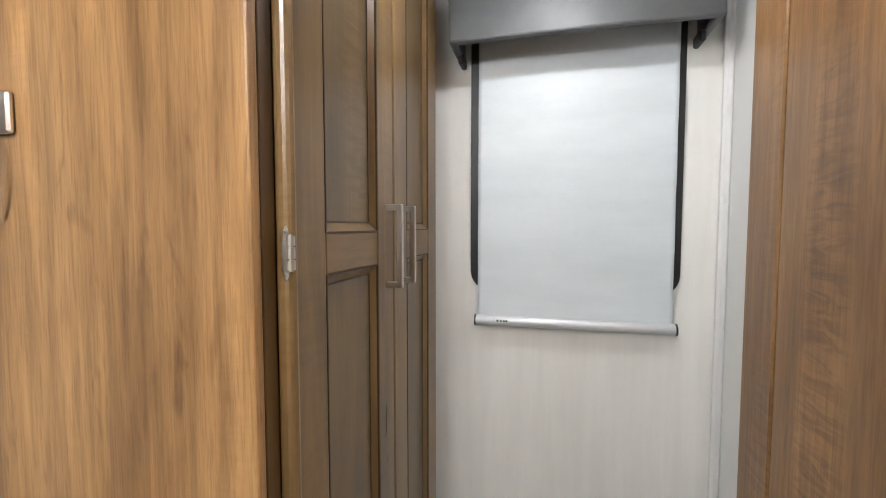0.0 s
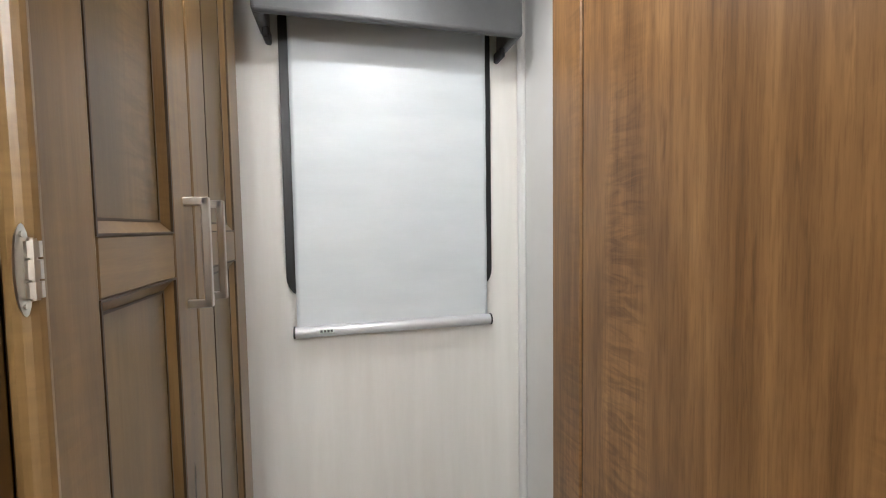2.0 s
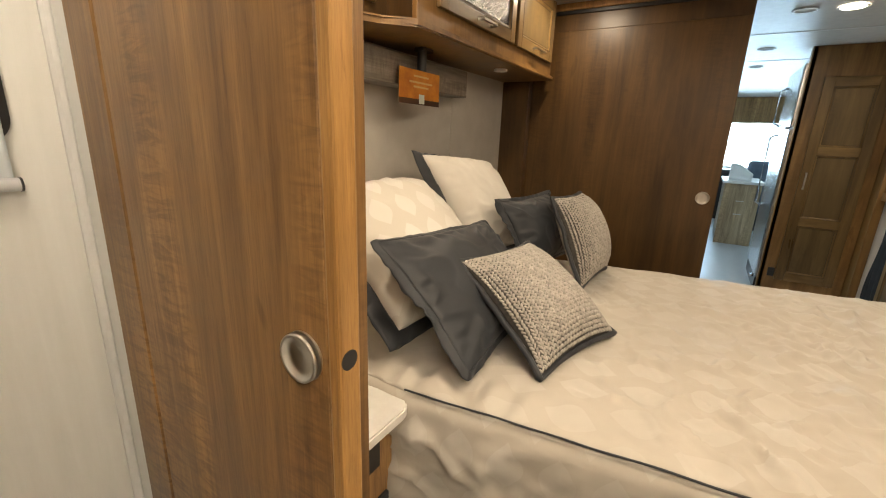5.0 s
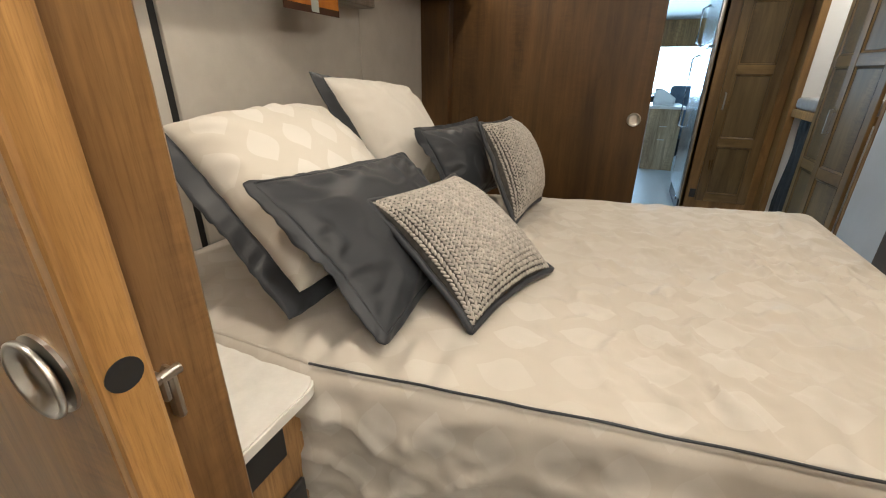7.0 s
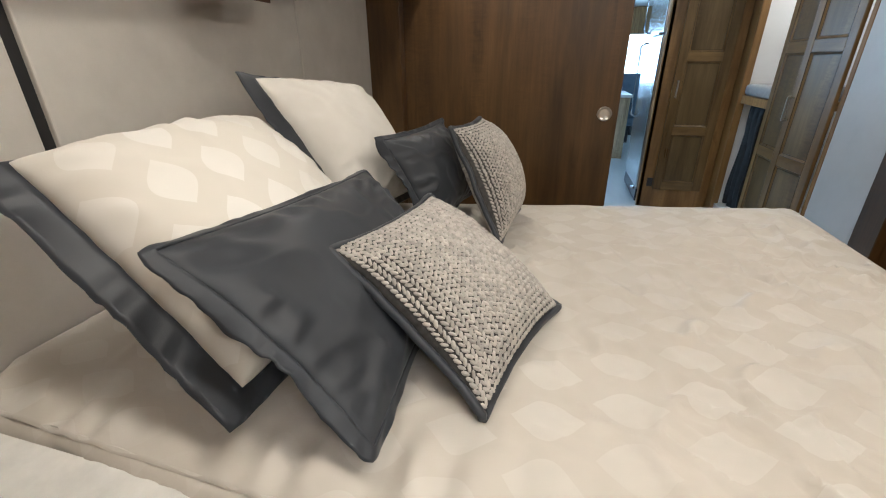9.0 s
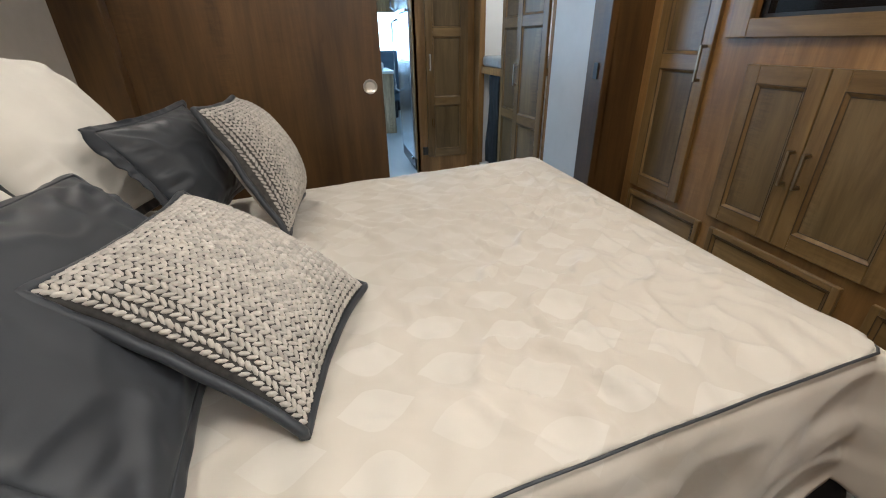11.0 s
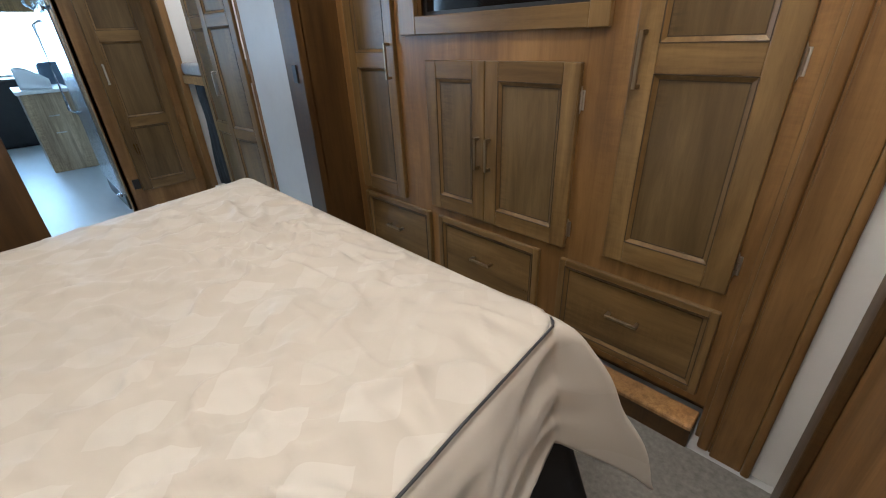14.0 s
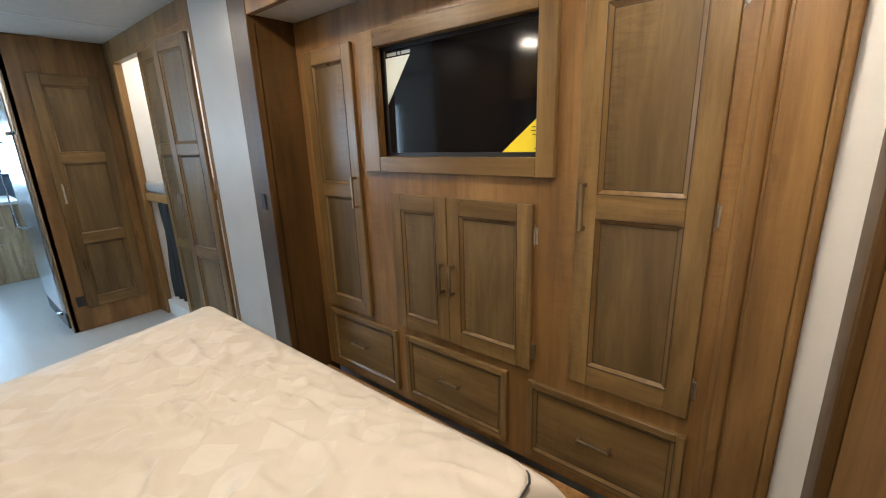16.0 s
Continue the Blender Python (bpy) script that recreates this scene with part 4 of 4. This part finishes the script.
    if knit:
        verts, faces = [], []
        cols, rws = int(w / 0.0172), int(h / 0.0128)
        rng = random.Random(7)
        for side in (1, -1):
            for j in range(rws):
                for i in range(cols):
                    for sgn in (-1, 1):
                        a = -0.97 + 1.94 * (i + 0.5 + sgn * 0.235 + rng.uniform(-0.02, 0.02)) / cols
                        b = -0.97 + 1.94 * (j + 0.5 + rng.uniform(-0.06, 0.06)) / rws
                        e = 0.012
                        p = surf(a, b, side)
                        da = (surf(a + e, b, side) - p).normalized()
                        db = (surf(a, b + e, side) - p).normalized()
                        nn = da.cross(db).normalized() * side
                        long = (db * 0.84 + da * sgn * (0.5 + rng.uniform(-0.1, 0.1))).normalized()
                        side_ = nn.cross(long)
                        L, W, T = 0.0088 * rng.uniform(0.9, 1.08), 0.0037 * rng.uniform(0.8, 1.12), 0.0038 * rng.uniform(0.8, 1.15)
                        c = p + nn * 0.0016
                        k0 = len(verts)
                        verts.append(c - long * L)
                        for q in (-0.5, 0.5):
                            for ang in (0, 60, 120, 180):
                                verts.append(c + long * (q * L) + side_ * (W * math.cos(radians(ang))) + nn * (T * math.sin(radians(ang))))
                        verts.append(c + long * L)
                        for x in range(3):
                            faces.append((k0, k0 + 1 + x + 1, k0 + 1 + x))
                            faces.append((k0 + 1 + x, k0 + 2 + x, k0 + 6 + x, k0 + 5 + x))
                            faces.append((k0 + 5 + x, k0 + 6 + x, k0 + 9))
        me = bpy.data.meshes.new("stitches")
        base = BASE[ob.name]
        me.from_pydata([x - base for x in verts], [], faces)
        me.materials.append(M_YARN)
        for p in me.polygons:
            p.use_smooth = True
        st = new("stitches", me)
        st.parent = ob
        tagged(st, "chunky oatmeal knit stitches", kind="stuff")
    return ob


pillow("pillow_sham", ((1.337, 1.130, 1.160), (1.930, 1.065, 1.172), (1.880, 0.640, 0.790), (1.296, 0.690, 0.778)), 0.20, M_SHAM, "cream damask pillow sham with dark grey flange leaning on the headboard", (0.19, 0.05, 0.13, 0.04), M_GREY, seed=1.3, group="shams", puff=0.42, ear=0.035)
pillow("pillow_sham", ((1.985, 1.150, 1.280), (2.560, 1.085, 1.225), (2.600, 0.830, 0.770), (2.040, 0.860, 0.790)), 0.20, M_CREAM, "cream pillow sham with dark grey flange beside the corner post", (0.20, 0.04, 0.10, 0.05), M_GREY, seed=4.1, group="shams", puff=0.45, ear=0.05)
pillow("throw_pillow", ((1.286, 0.775, 1.084), (1.990, 0.770, 1.034), (1.985, 0.495, 0.768), (1.305, 0.462, 0.756)), 0.16, M_GREY, "charcoal grey satin pillow with flange leaning on a sham", (0.06, 0.05, 0.07, 0.05), None, seed=2.2, group="grey pillows", puff=0.5, ear=0.085, front=0.55, back=1.0, blunt=0.06)
pillow("throw_pillow", ((2.100, 0.794, 1.096), (2.600, 0.720, 1.098), (2.640, 0.600, 0.772), (2.110, 0.620, 0.772)), 0.14, M_GREY, "charcoal grey satin pillow behind the far knit pillow", (0.08, 0.08, 0.08, 0.08), None, seed=5.2, group="grey pillows", ear=0.09)
pillow("knit_pillow", ((1.548, 0.646, 0.983), (1.982, 0.587, 0.965), (1.836, 0.222, 0.755), (1.455, 0.336, 0.748)), 0.15, M_YARN, "chunky oatmeal knit pillow with dark corded edge lying forward", cord=M_GREY, seed=3.3, knit=True, group="knit pillows", puff=0.62, ear=0.11, back=0.25)
pillow("knit_pillow", ((2.275, 0.606, 1.100), (2.665, 0.580, 1.091), (2.530, 0.385, 0.764), (2.140, 0.412, 0.764)), 0.17, M_YARN, "chunky oatmeal knit pillow with dark corded edge standing upright", cord=M_GREY, seed=6.3, knit=True, group="knit pillows", puff=0.62, ear=0.095, back=0.6)

# ---- wardrobe wall in the slide-out ----
ward = thing("wardrobe", (2.1, WARD, 0.0), "wall of maple wardrobes with framed doors, drawers and television recess", "wardrobe")
bm = bmesh.new()
TX0, TX1, TZ0, TZ1 = 1.737, 2.476, 1.302, 1.742
for q in ((1.19, TX0, 0.12, 1.93), (TX1, 3.06, 0.12, 1.93), (TX0, TX1, 0.12, TZ0), (TX0, TX1, TZ1, 1.93)):
    box(bm, q[0], q[1], WARD - 0.02, WARD, q[2], q[3])
part("face_frame", bm, M_FRAME, ward)
part("carcass", boxed(1.19, 3.06, -1.88, WARD - 0.12, 0.0, 1.93), M_VENEER_DARK, ward)
MW = axes((0, WARD, 0), (-1, 0, 0), (0, 1, 0))
MD = MW @ Matrix.Translation((0, 0.021, 0))
d = shaker(ward, MW, -2.97, -2.623, 0.513, 1.787, (1.145,), 0.06, 0.065, 0.02)
bar_pull(d, MD, -2.65, 1.07, 1.215, 0.03, metal=M_BRONZE)
d = shaker(ward, MW, -1.596, -1.228, 0.547, 1.787, (1.16,), 0.065, 0.075, 0.02)
bar_pull(d, MD, -1.568, 1.085, 1.23, 0.03, metal=M_BRONZE)
for z in (0.64, 1.155, 1.68):
    hinge(d, MW, -1.225, z, 0.06)
d = shaker(ward, MW, -2.432, -2.121, 0.527, 1.149, (), 0.06, 0.065, 0.02)
bar_pull(d, MD, -2.143, 0.755, 0.88, 0.03, metal=M_BRONZE)
d = shaker(ward, MW, -2.117, -1.743, 0.527, 1.149, (), 0.06, 0.065, 0.02)
bar_pull(d, MD, -2.089, 0.755, 0.88, 0.03, metal=M_BRONZE)
for z in (0.60, 1.04):
    hinge(d, MW, -1.740, z, 0.06)
for x0, x1 in ((-2.97, -2.454), (-2.395, -1.843), (-1.752, -1.223)):
    d = shaker(ward, MW, x0, x1, 0.16, 0.484, (), 0.026, 0.026, 0.02, name="drawer", pane=M_STAIN_X)
    c = (x0 + x1) / 2
    bar_pull(d, MD, (c - 0.055, c + 0.055), 0.335, 0.345, 0.03, along="x", metal=M_BRONZE)
part("ledge", boxed(1.195, 3.05, -1.325, -1.235, 0.085, 0.105, 0.004), M_VENEER, ward, "pale maple toe ledge")
part("kick", boxed(1.195, 3.05, -1.32, -1.245, 0.006, 0.084), M_VENEER_DARK, ward)
# television surround
for q in ((1.672, 1.737, 1.24, 1.806), (2.476, 2.568, 1.24, 1.806)):
    part("surround_stile", boxed(q[0], q[1], WARD, WARD + 0.022, q[2], q[3], 0.003), M_STAIN, ward, "grey-brown frame beside the television")
for q in ((1.737, 2.476, 1.24, 1.305), (1.737, 2.476, 1.74, 1.806)):
    part("surround_rail", boxed(q[0], q[1], WARD, WARD + 0.0215, q[2], q[3], 0.003), M_STAIN_X, ward, "grey-brown frame along the television")

tv = thing("television", (2.14, WARD - 0.04, 1.31), "black flat-screen television with shop stickers in the wardrobe recess", "television")
TVY = WARD - 0.035
part("screen", boxed(1.755, 2.458, TVY - 0.03, TVY, 1.32, 1.73), M_SCREEN, tv)
bm = bmesh.new()
for q in ((1.737, 1.755, 1.30, 1.742), (2.458, 2.476, 1.30, 1.742), (1.755, 2.458, 1.30, 1.32), (1.755, 2.458, 1.73, 1.742)):
    box(bm, q[0], q[1], TVY - 0.03, TVY + 0.006, q[2], q[3], 0.001)
part("bezel", bm, M_BLACK, tv)


def tri(a, b, c, y):
    bm = bmesh.new()
    f = [bm.verts.new((p[0], y, p[1])) for p in (a, b, c)]
    g = [bm.verts.new((p[0], y - 0.0008, p[1])) for p in (a, b, c)]
    bm.faces.new(f)
    bm.faces.new(g[::-1])
    for i in range(3):
        bm.faces.new((f[i], g[i], g[(i + 1) % 3], f[(i + 1) % 3]))
    bmesh.ops.recalc_face_normals(bm, faces=bm.faces)
    return bm


part("yellow_sticker", tri((1.755, 1.32), (1.755, 1.435), (1.895, 1.32), TVY + 0.002), M_YELLOW, tv, "yellow corner sticker")
bm = bmesh.new()
for x0, x1 in ((2.395, 2.45), (2.372, 2.388), (2.318, 2.366)):
    box(bm, x0, x1, TVY + 0.0005, TVY + 0.002, 1.706, 1.718)
part("lettering", bm, M_PAPER, tv, "pale line of lettering")
for z, a, b_ in ((1.40, 1.765, 1.778), (1.388, 1.765, 1.781), (1.376, 1.765, 1.776), (1.33, 1.762, 1.768)):
    part("print_bar", boxed(a, b_, TVY + 0.002, TVY + 0.003, z, z + 0.003), M_INK, tv)
part("white_sticker", tri((2.458, 1.70), (2.458, 1.52), (2.32, 1.70), TVY + 0.002), M_PAPER, tv, "pale green corner sticker")

# slide-out jambs, soffit and fascia
bm = bmesh.new()
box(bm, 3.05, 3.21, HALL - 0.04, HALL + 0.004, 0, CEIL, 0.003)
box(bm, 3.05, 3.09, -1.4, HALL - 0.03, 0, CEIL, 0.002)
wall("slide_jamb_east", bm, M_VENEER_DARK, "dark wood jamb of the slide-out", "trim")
bm = bmesh.new()
box(bm, 1.046, 1.132, -1.9, -1.268, 0, CEIL - 0.001, 0.004, seg=2)
box(bm, 1.1321, 1.1385, -1.9, -1.285, 0, CEIL - 0.001)
box(bm, 1.1386, 1.172, -1.9, -1.276, 0, CEIL - 0.001, 0.009, seg=3)
box(bm, 1.1721, 1.1895, -1.9, -1.322, 0, CEIL - 0.001, 0.003)
box(bm, 1.022, 1.0455, -1.30, -1.258, 0, CEIL - 0.001, 0.007, seg=3)
wall("slide_jamb_west", bm, M_FRAME, "wood end panel of the wardrobe", "trim")
bm = bmesh.new()
box(bm, 1.19, 3.05, HALL - 0.03, HALL, 1.93, CEIL, 0.003)
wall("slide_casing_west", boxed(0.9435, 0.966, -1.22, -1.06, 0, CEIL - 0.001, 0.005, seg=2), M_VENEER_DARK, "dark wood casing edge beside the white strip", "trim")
wall("slide_fascia", bm, M_FRAME, "wood fascia over the slide-out", "trim")
wall("slide_soffit", boxed(1.19, 3.05, -1.9, HALL - 0.03, 1.935, 1.96), M_CEIL, "pale underside of the slide-out head", "ceiling")
sw = solid("wall_switch", boxed(3.095, 3.135, HALL + 0.004, HALL + 0.012, 1.055, 1.135, 0.003), M_BLACK, "small black switch plate on the wood jamb", "switch")

# ---- hall and living area seen through the opening ----
closet = thing("hall_closet", (4.0, HALL, 0.1), "pair of grey-brown framed closet doors, partly open, beside the hall", "closet")
MH = axes((0, HALL + 0.004, 0), (-1, 0, 0), (0, 1, 0))
MJ = Matrix.Translation((3.68, HALL + 0.004, 0)) @ pose(0, 0, 0, 0, 0, 6) @ Matrix.Translation((-3.68, -HALL - 0.004, 0)) @ MH
d = shaker(closet, MJ, -4.06, -3.68, 0.14, 1.97, (0.72, 1.36), 0.06, 0.065, 0.02)
bar_pull(d, MJ @ Matrix.Translation((0, 0.02, 0)), -4.03, 0.95, 1.09, 0.03)
d = shaker(closet, MH, -4.45, -4.07, 0.14, 1.97, (0.72, 1.36), 0.06, 0.065, 0.02)
bar_pull(d, MH @ Matrix.Translation((0, 0.02, 0)), -4.1, 0.95, 1.09, 0.03)
shelf2 = thing("closet_shelf", (4.77, -1.3, 1.0), "wood shelf with a folded grey blanket in the closet", "shelf")
part("board", boxed(4.46, 5.095, -1.6, -1.13, 0.97, 1.03, 0.004), M_VENEER, shelf2)
part("blanket", boxed(4.48, 5.08, -1.58, -1.14, 1.03, 1.12, 0.03, seg=3), mottled("grey_blanket", (0.3, 0.29, 0.28), (0.4, 0.39, 0.38), 0.9, 20.0), shelf2, smooth=True)
bm = bmesh.new()
vs = [[bm.verts.new((4.72 + 0.28 * i / 14 + 0.012 * math.sin(k * 0.8), -1.2 + 0.03 * math.sin(i * 1.3 + k * 0.2), 0.965 - 0.82 * k / 12)) for i in range(15)] for k in range(13)]
for a, b_ in zip(vs, vs[1:]):
    for i in range(14):
        bm.faces.new((a[i], a[i + 1], b_[i + 1], b_[i]))
bag = solid("hanging_bag", bm, M_SKIRT, "black cloth bag hanging under the closet shelf", "bag", smooth=True)
so = bag.modifiers.new("thickness", "SOLIDIFY")
so.thickness = 0.012
for x0, x1 in ((5.055, 5.224), (3.63, 3.668)):
    wall("closet_frame", boxed(x0, x1, HALL - 0.05, HALL + 0.003, 0, CEIL - 0.001, 0.003), M_FRAME, "wood post beside the hall closet", "trim")
wall("closet_head", boxed(3.668, 5.055, HALL - 0.048, HALL + 0.002, 1.985, 2.03, 0.002), M_FRAME, "wood head trim over the hall closet", "trim")
BK = 5.22
bm = bmesh.new()
box(bm, BK, BK + 0.04, -1.107, -0.52, 0, CEIL, 0.003)
box(bm, BK, BK + 0.08, -0.55, -0.515, 0, CEIL, 0.003)
wall("bulkhead", bm, M_FRAME, "brown wood bulkhead beside the refrigerator")
MB = axes((BK - 0.004, 0, 0), (0, -1, 0), (-1, 0, 0))
hd = thing("hall_door", (BK, -0.83, 0.18), "open grey-brown three-panel door against the bulkhead", "door")
d = shaker(hd, MB, 0.63, 1.035, 0.18, 1.90, (0.72, 1.32), 0.07, 0.075, 0.025)
bar_pull(d, MB @ Matrix.Translation((0, 0.025, 0)), 0.665, 1.0, 1.14, 0.03)
solid("floor_outlet", boxed(BK - 0.012, BK - 0.001, -0.625, -0.575, 0.2, 0.28, 0.003), M_BLACK, "small black outlet low on the bulkhead", "outlet")

fridge = thing("refrigerator", (5.76, -0.85, 0.0), "tall stainless refrigerator with bar handles in the hall", "refrigerator")
part("body", boxed(5.275, 6.08, -1.3, -0.56, 0.02, 2.02, 0.005), M_BLACK, fridge)
part("lower_door", boxed(5.275, 6.08, -0.56, -0.49, 0.16, 1.50, 0.01, seg=2), M_STEEL, fridge)
part("upper_door", boxed(5.275, 6.08, -0.56, -0.49, 1.51, 2.02, 0.01, seg=2), M_STEEL, fridge)
for z0, z1 in ((0.75, 1.46), (1.54, 1.9)):
    bm = bmesh.new()
    tube(bm, [(6.0, -0.49, z0), (6.0, -0.44, z0 + 0.03), (6.0, -0.44, z1 - 0.03), (6.0, -0.49, z1)], 0.012, 10)
    part("handle", bm, M_STEEL, fridge, "stainless bar handle", smooth=True)
part("grille", boxed(5.275, 6.08, -0.55, -0.5, 0.03, 0.15, 0.004), M_BLACK, fridge, "black base grille")
for z in (1.505, 0.155):
    bm = bmesh.new()
    cyl(bm, (5.32, -0.475, z - 0.012), (5.32, -0.475, z + 0.012), 0.018, 16)
    part("hinge", bm, M_STEEL, fridge, "bright hinge cap")

cabi = thing("kitchen_cabinet", (7.6, -0.4, 0.0), "pale wood kitchen base cabinet end with white top", "cabinet")
part("body", boxed(7.5, 8.4, -0.62, -0.2, 0.0, 0.84, 0.004), wood("pale_wood", (0.32, 0.24, 0.15), (0.4, 0.31, 0.2), (0.47, 0.37, 0.25)), cabi)
part("top", boxed(7.46, 8.42, -0.64, -0.17, 0.84, 0.875, 0.006, seg=2), M_STONE, cabi)
for z in (0.6, 0.42):
    part("handle", boxed(7.485, 7.499, -0.45, -0.36, z, z + 0.012, 0.002), M_NICKEL, cabi)

bm = bmesh.new()
g = [[bm.verts.new((7.62 + 0.16 * i / 8 + 0.02 * math.sin(k * 1.1), -0.5 + 0.26 * i / 8, 0.875 + (0.05 + 0.17 * math.sin(1.3 * i / 8 + 0.5) ** 2) * k / 6)) for i in range(9)] for k in range(7)]
for a, b_ in zip(g, g[1:]):
    for i in range(8):
        bm.faces.new((a[i], a[i + 1], b_[i + 1], b_[i]))
fold = solid("folded_cloth", bm, M_TRIM, "white folded cloth standing on the kitchen cabinet", "cloth", smooth=True)
fold.modifiers.new("thickness", "SOLIDIFY").thickness = 0.012


def seat(x, y, material, label):
    ob = thing("captain_chair", (x, y, 0.0), label, "chair", "cab seats")
    part("pedestal", cyl(bmesh.new(), (x, y, 0), (x, y, 0.3), 0.12, 20), M_BLACK, ob)
    part("cushion", boxed(x - 0.27, x + 0.27, y - 0.26, y + 0.26, 0.3, 0.47, 0.06, seg=3), material, ob, smooth=True)
    part("backrest", boxed(x - 0.3, x - 0.14, y - 0.25, y + 0.25, 0.45, 1.12, 0.06, seg=3), material, ob, smooth=True)
    for s in (-1, 1):
        part("armrest", boxed(x - 0.22, x + 0.2, y + s * 0.28 - 0.04, y + s * 0.28 + 0.04, 0.58, 0.66, 0.03, seg=2), material, ob, smooth=True)


seat(9.0, -0.75, M_NAVY, "dark blue upholstered cab seat at the front")
seat(9.0, 0.65, M_NAVY, "dark blue upholstered cab seat at the front")
dash = solid("dashboard", boxed(9.75, 10.3, -1.6, NORTH - 0.001, 0.0, 0.92, 0.06, seg=3), M_BLACK, "black dashboard under the windscreen", "dashboard")
bm = bmesh.new()
box(bm, 10.4, 10.45, -1.7, NORTH + 0.05, 0, 0.95)
box(bm, 10.4, 10.45, -1.7, NORTH + 0.05, 1.85, CEIL)
wall("wall_front", bm, M_TRIM, "front cab wall round the windscreen")
wall("front_cabinet", boxed(9.6, 10.39, -1.6, NORTH - 0.002, 1.72, CEIL - 0.001, 0.01), M_VENEER, "wood cabinet over the windscreen", "cabinet")
wall("backdrop", boxed(12.0, 12.05, -4, 4, -0.5, 4), M_SKYGLOW, "bright daylight outside the windscreen", "backdrop")

# ---- ceiling fixtures ----
for x in (3.42, 4.62, 5.84):
    wall("ceiling_seam", boxed(x, x + 0.022, HALL, NORTH - 0.001, CEIL - 0.003, CEIL - 0.0005), M_TRIM, "thin seam strip on the ceiling", "trim")
wheel = thing("steering_wheel", (9.55, 0.6, 0.93), "black steering wheel on the dashboard", "steering wheel")
part("rim", tube(bmesh.new(), [(9.5 + 0.1 * math.sin(a), 0.6 + 0.21 * math.cos(a), 1.0 + 0.19 * math.sin(a)) for a in (2 * math.pi * k / 32 for k in range(33))], 0.016), M_BLACK, wheel, smooth=True)
part("column", cyl(bmesh.new(), (9.5, 0.6, 1.0), (9.85, 0.6, 0.84), 0.04, 14), M_BLACK, wheel)
part("spoke", boxed(9.48, 9.52, 0.4, 0.8, 0.99, 1.01, 0.004), M_BLACK, wheel)
lw = thing("window_2", (5.7, NORTH, 1.1), "black-framed side window in the living area", "window", kind="structure")
for q in ((5.08, 5.13, 1.08, 1.82), (6.27, 6.32, 1.08, 1.82), (5.13, 6.27, 1.08, 1.12), (5.13, 6.27, 1.78, 1.82)):
    part("window_frame", boxed(q[0], q[1], NORTH - 0.03, NORTH - 0.002, q[2], q[3], 0.004), M_RUBBER, lw)
part("pane", boxed(5.13, 6.27, NORTH - 0.012, NORTH - 0.004, 1.12, 1.78), M_SKYGLOW, lw, "bright daylit pane")
sofa = thing("sofa", (7.6, 0.95, 0.0), "blue-grey upholstered sofa in the living area", "sofa")
part("seat", boxed(6.6, 8.4, 0.62, 1.3, 0.12, 0.45, 0.05, seg=3), M_NAVY, sofa, smooth=True)
part("backrest", boxed(6.6, 8.4, 1.1, 1.34, 0.45, 0.85, 0.05, seg=3), M_NAVY, sofa, smooth=True)

# A fitting for every lamp, the four unseen added ones too.
for lx, ly, _ in LAMPS + BATH:
    ob = thing("downlight", (lx, ly, CEIL), "round recessed ceiling downlight, lit; four of the set are added, unseen", "light", "downlights")
    part("trim_ring", cup(pose(lx, ly, CEIL - 0.0045, 180, 0, 0), 0.058, 0.002, 0.012), M_TRIM, ob, smooth=True)
    bm = bmesh.new()
    cyl(bm, (lx, ly, CEIL - 0.006), (lx, ly, CEIL - 0.001), 0.057, 32)
    part("lens", bm, M_LAMP, ob, "glowing frosted lens")
for lx, ly in ((2.91, 0.46), (4.0, -0.28), (5.2, -0.2), (6.2, -0.2)):
    bm = cup(pose(lx, ly, CEIL - 0.005, 180, 0, 0), 0.05, 0.004, 0.016)
    solid("ceiling_vent", bm, M_TRIM, "round white ceiling air vent", "vent", smooth=True, group="ceiling vents")
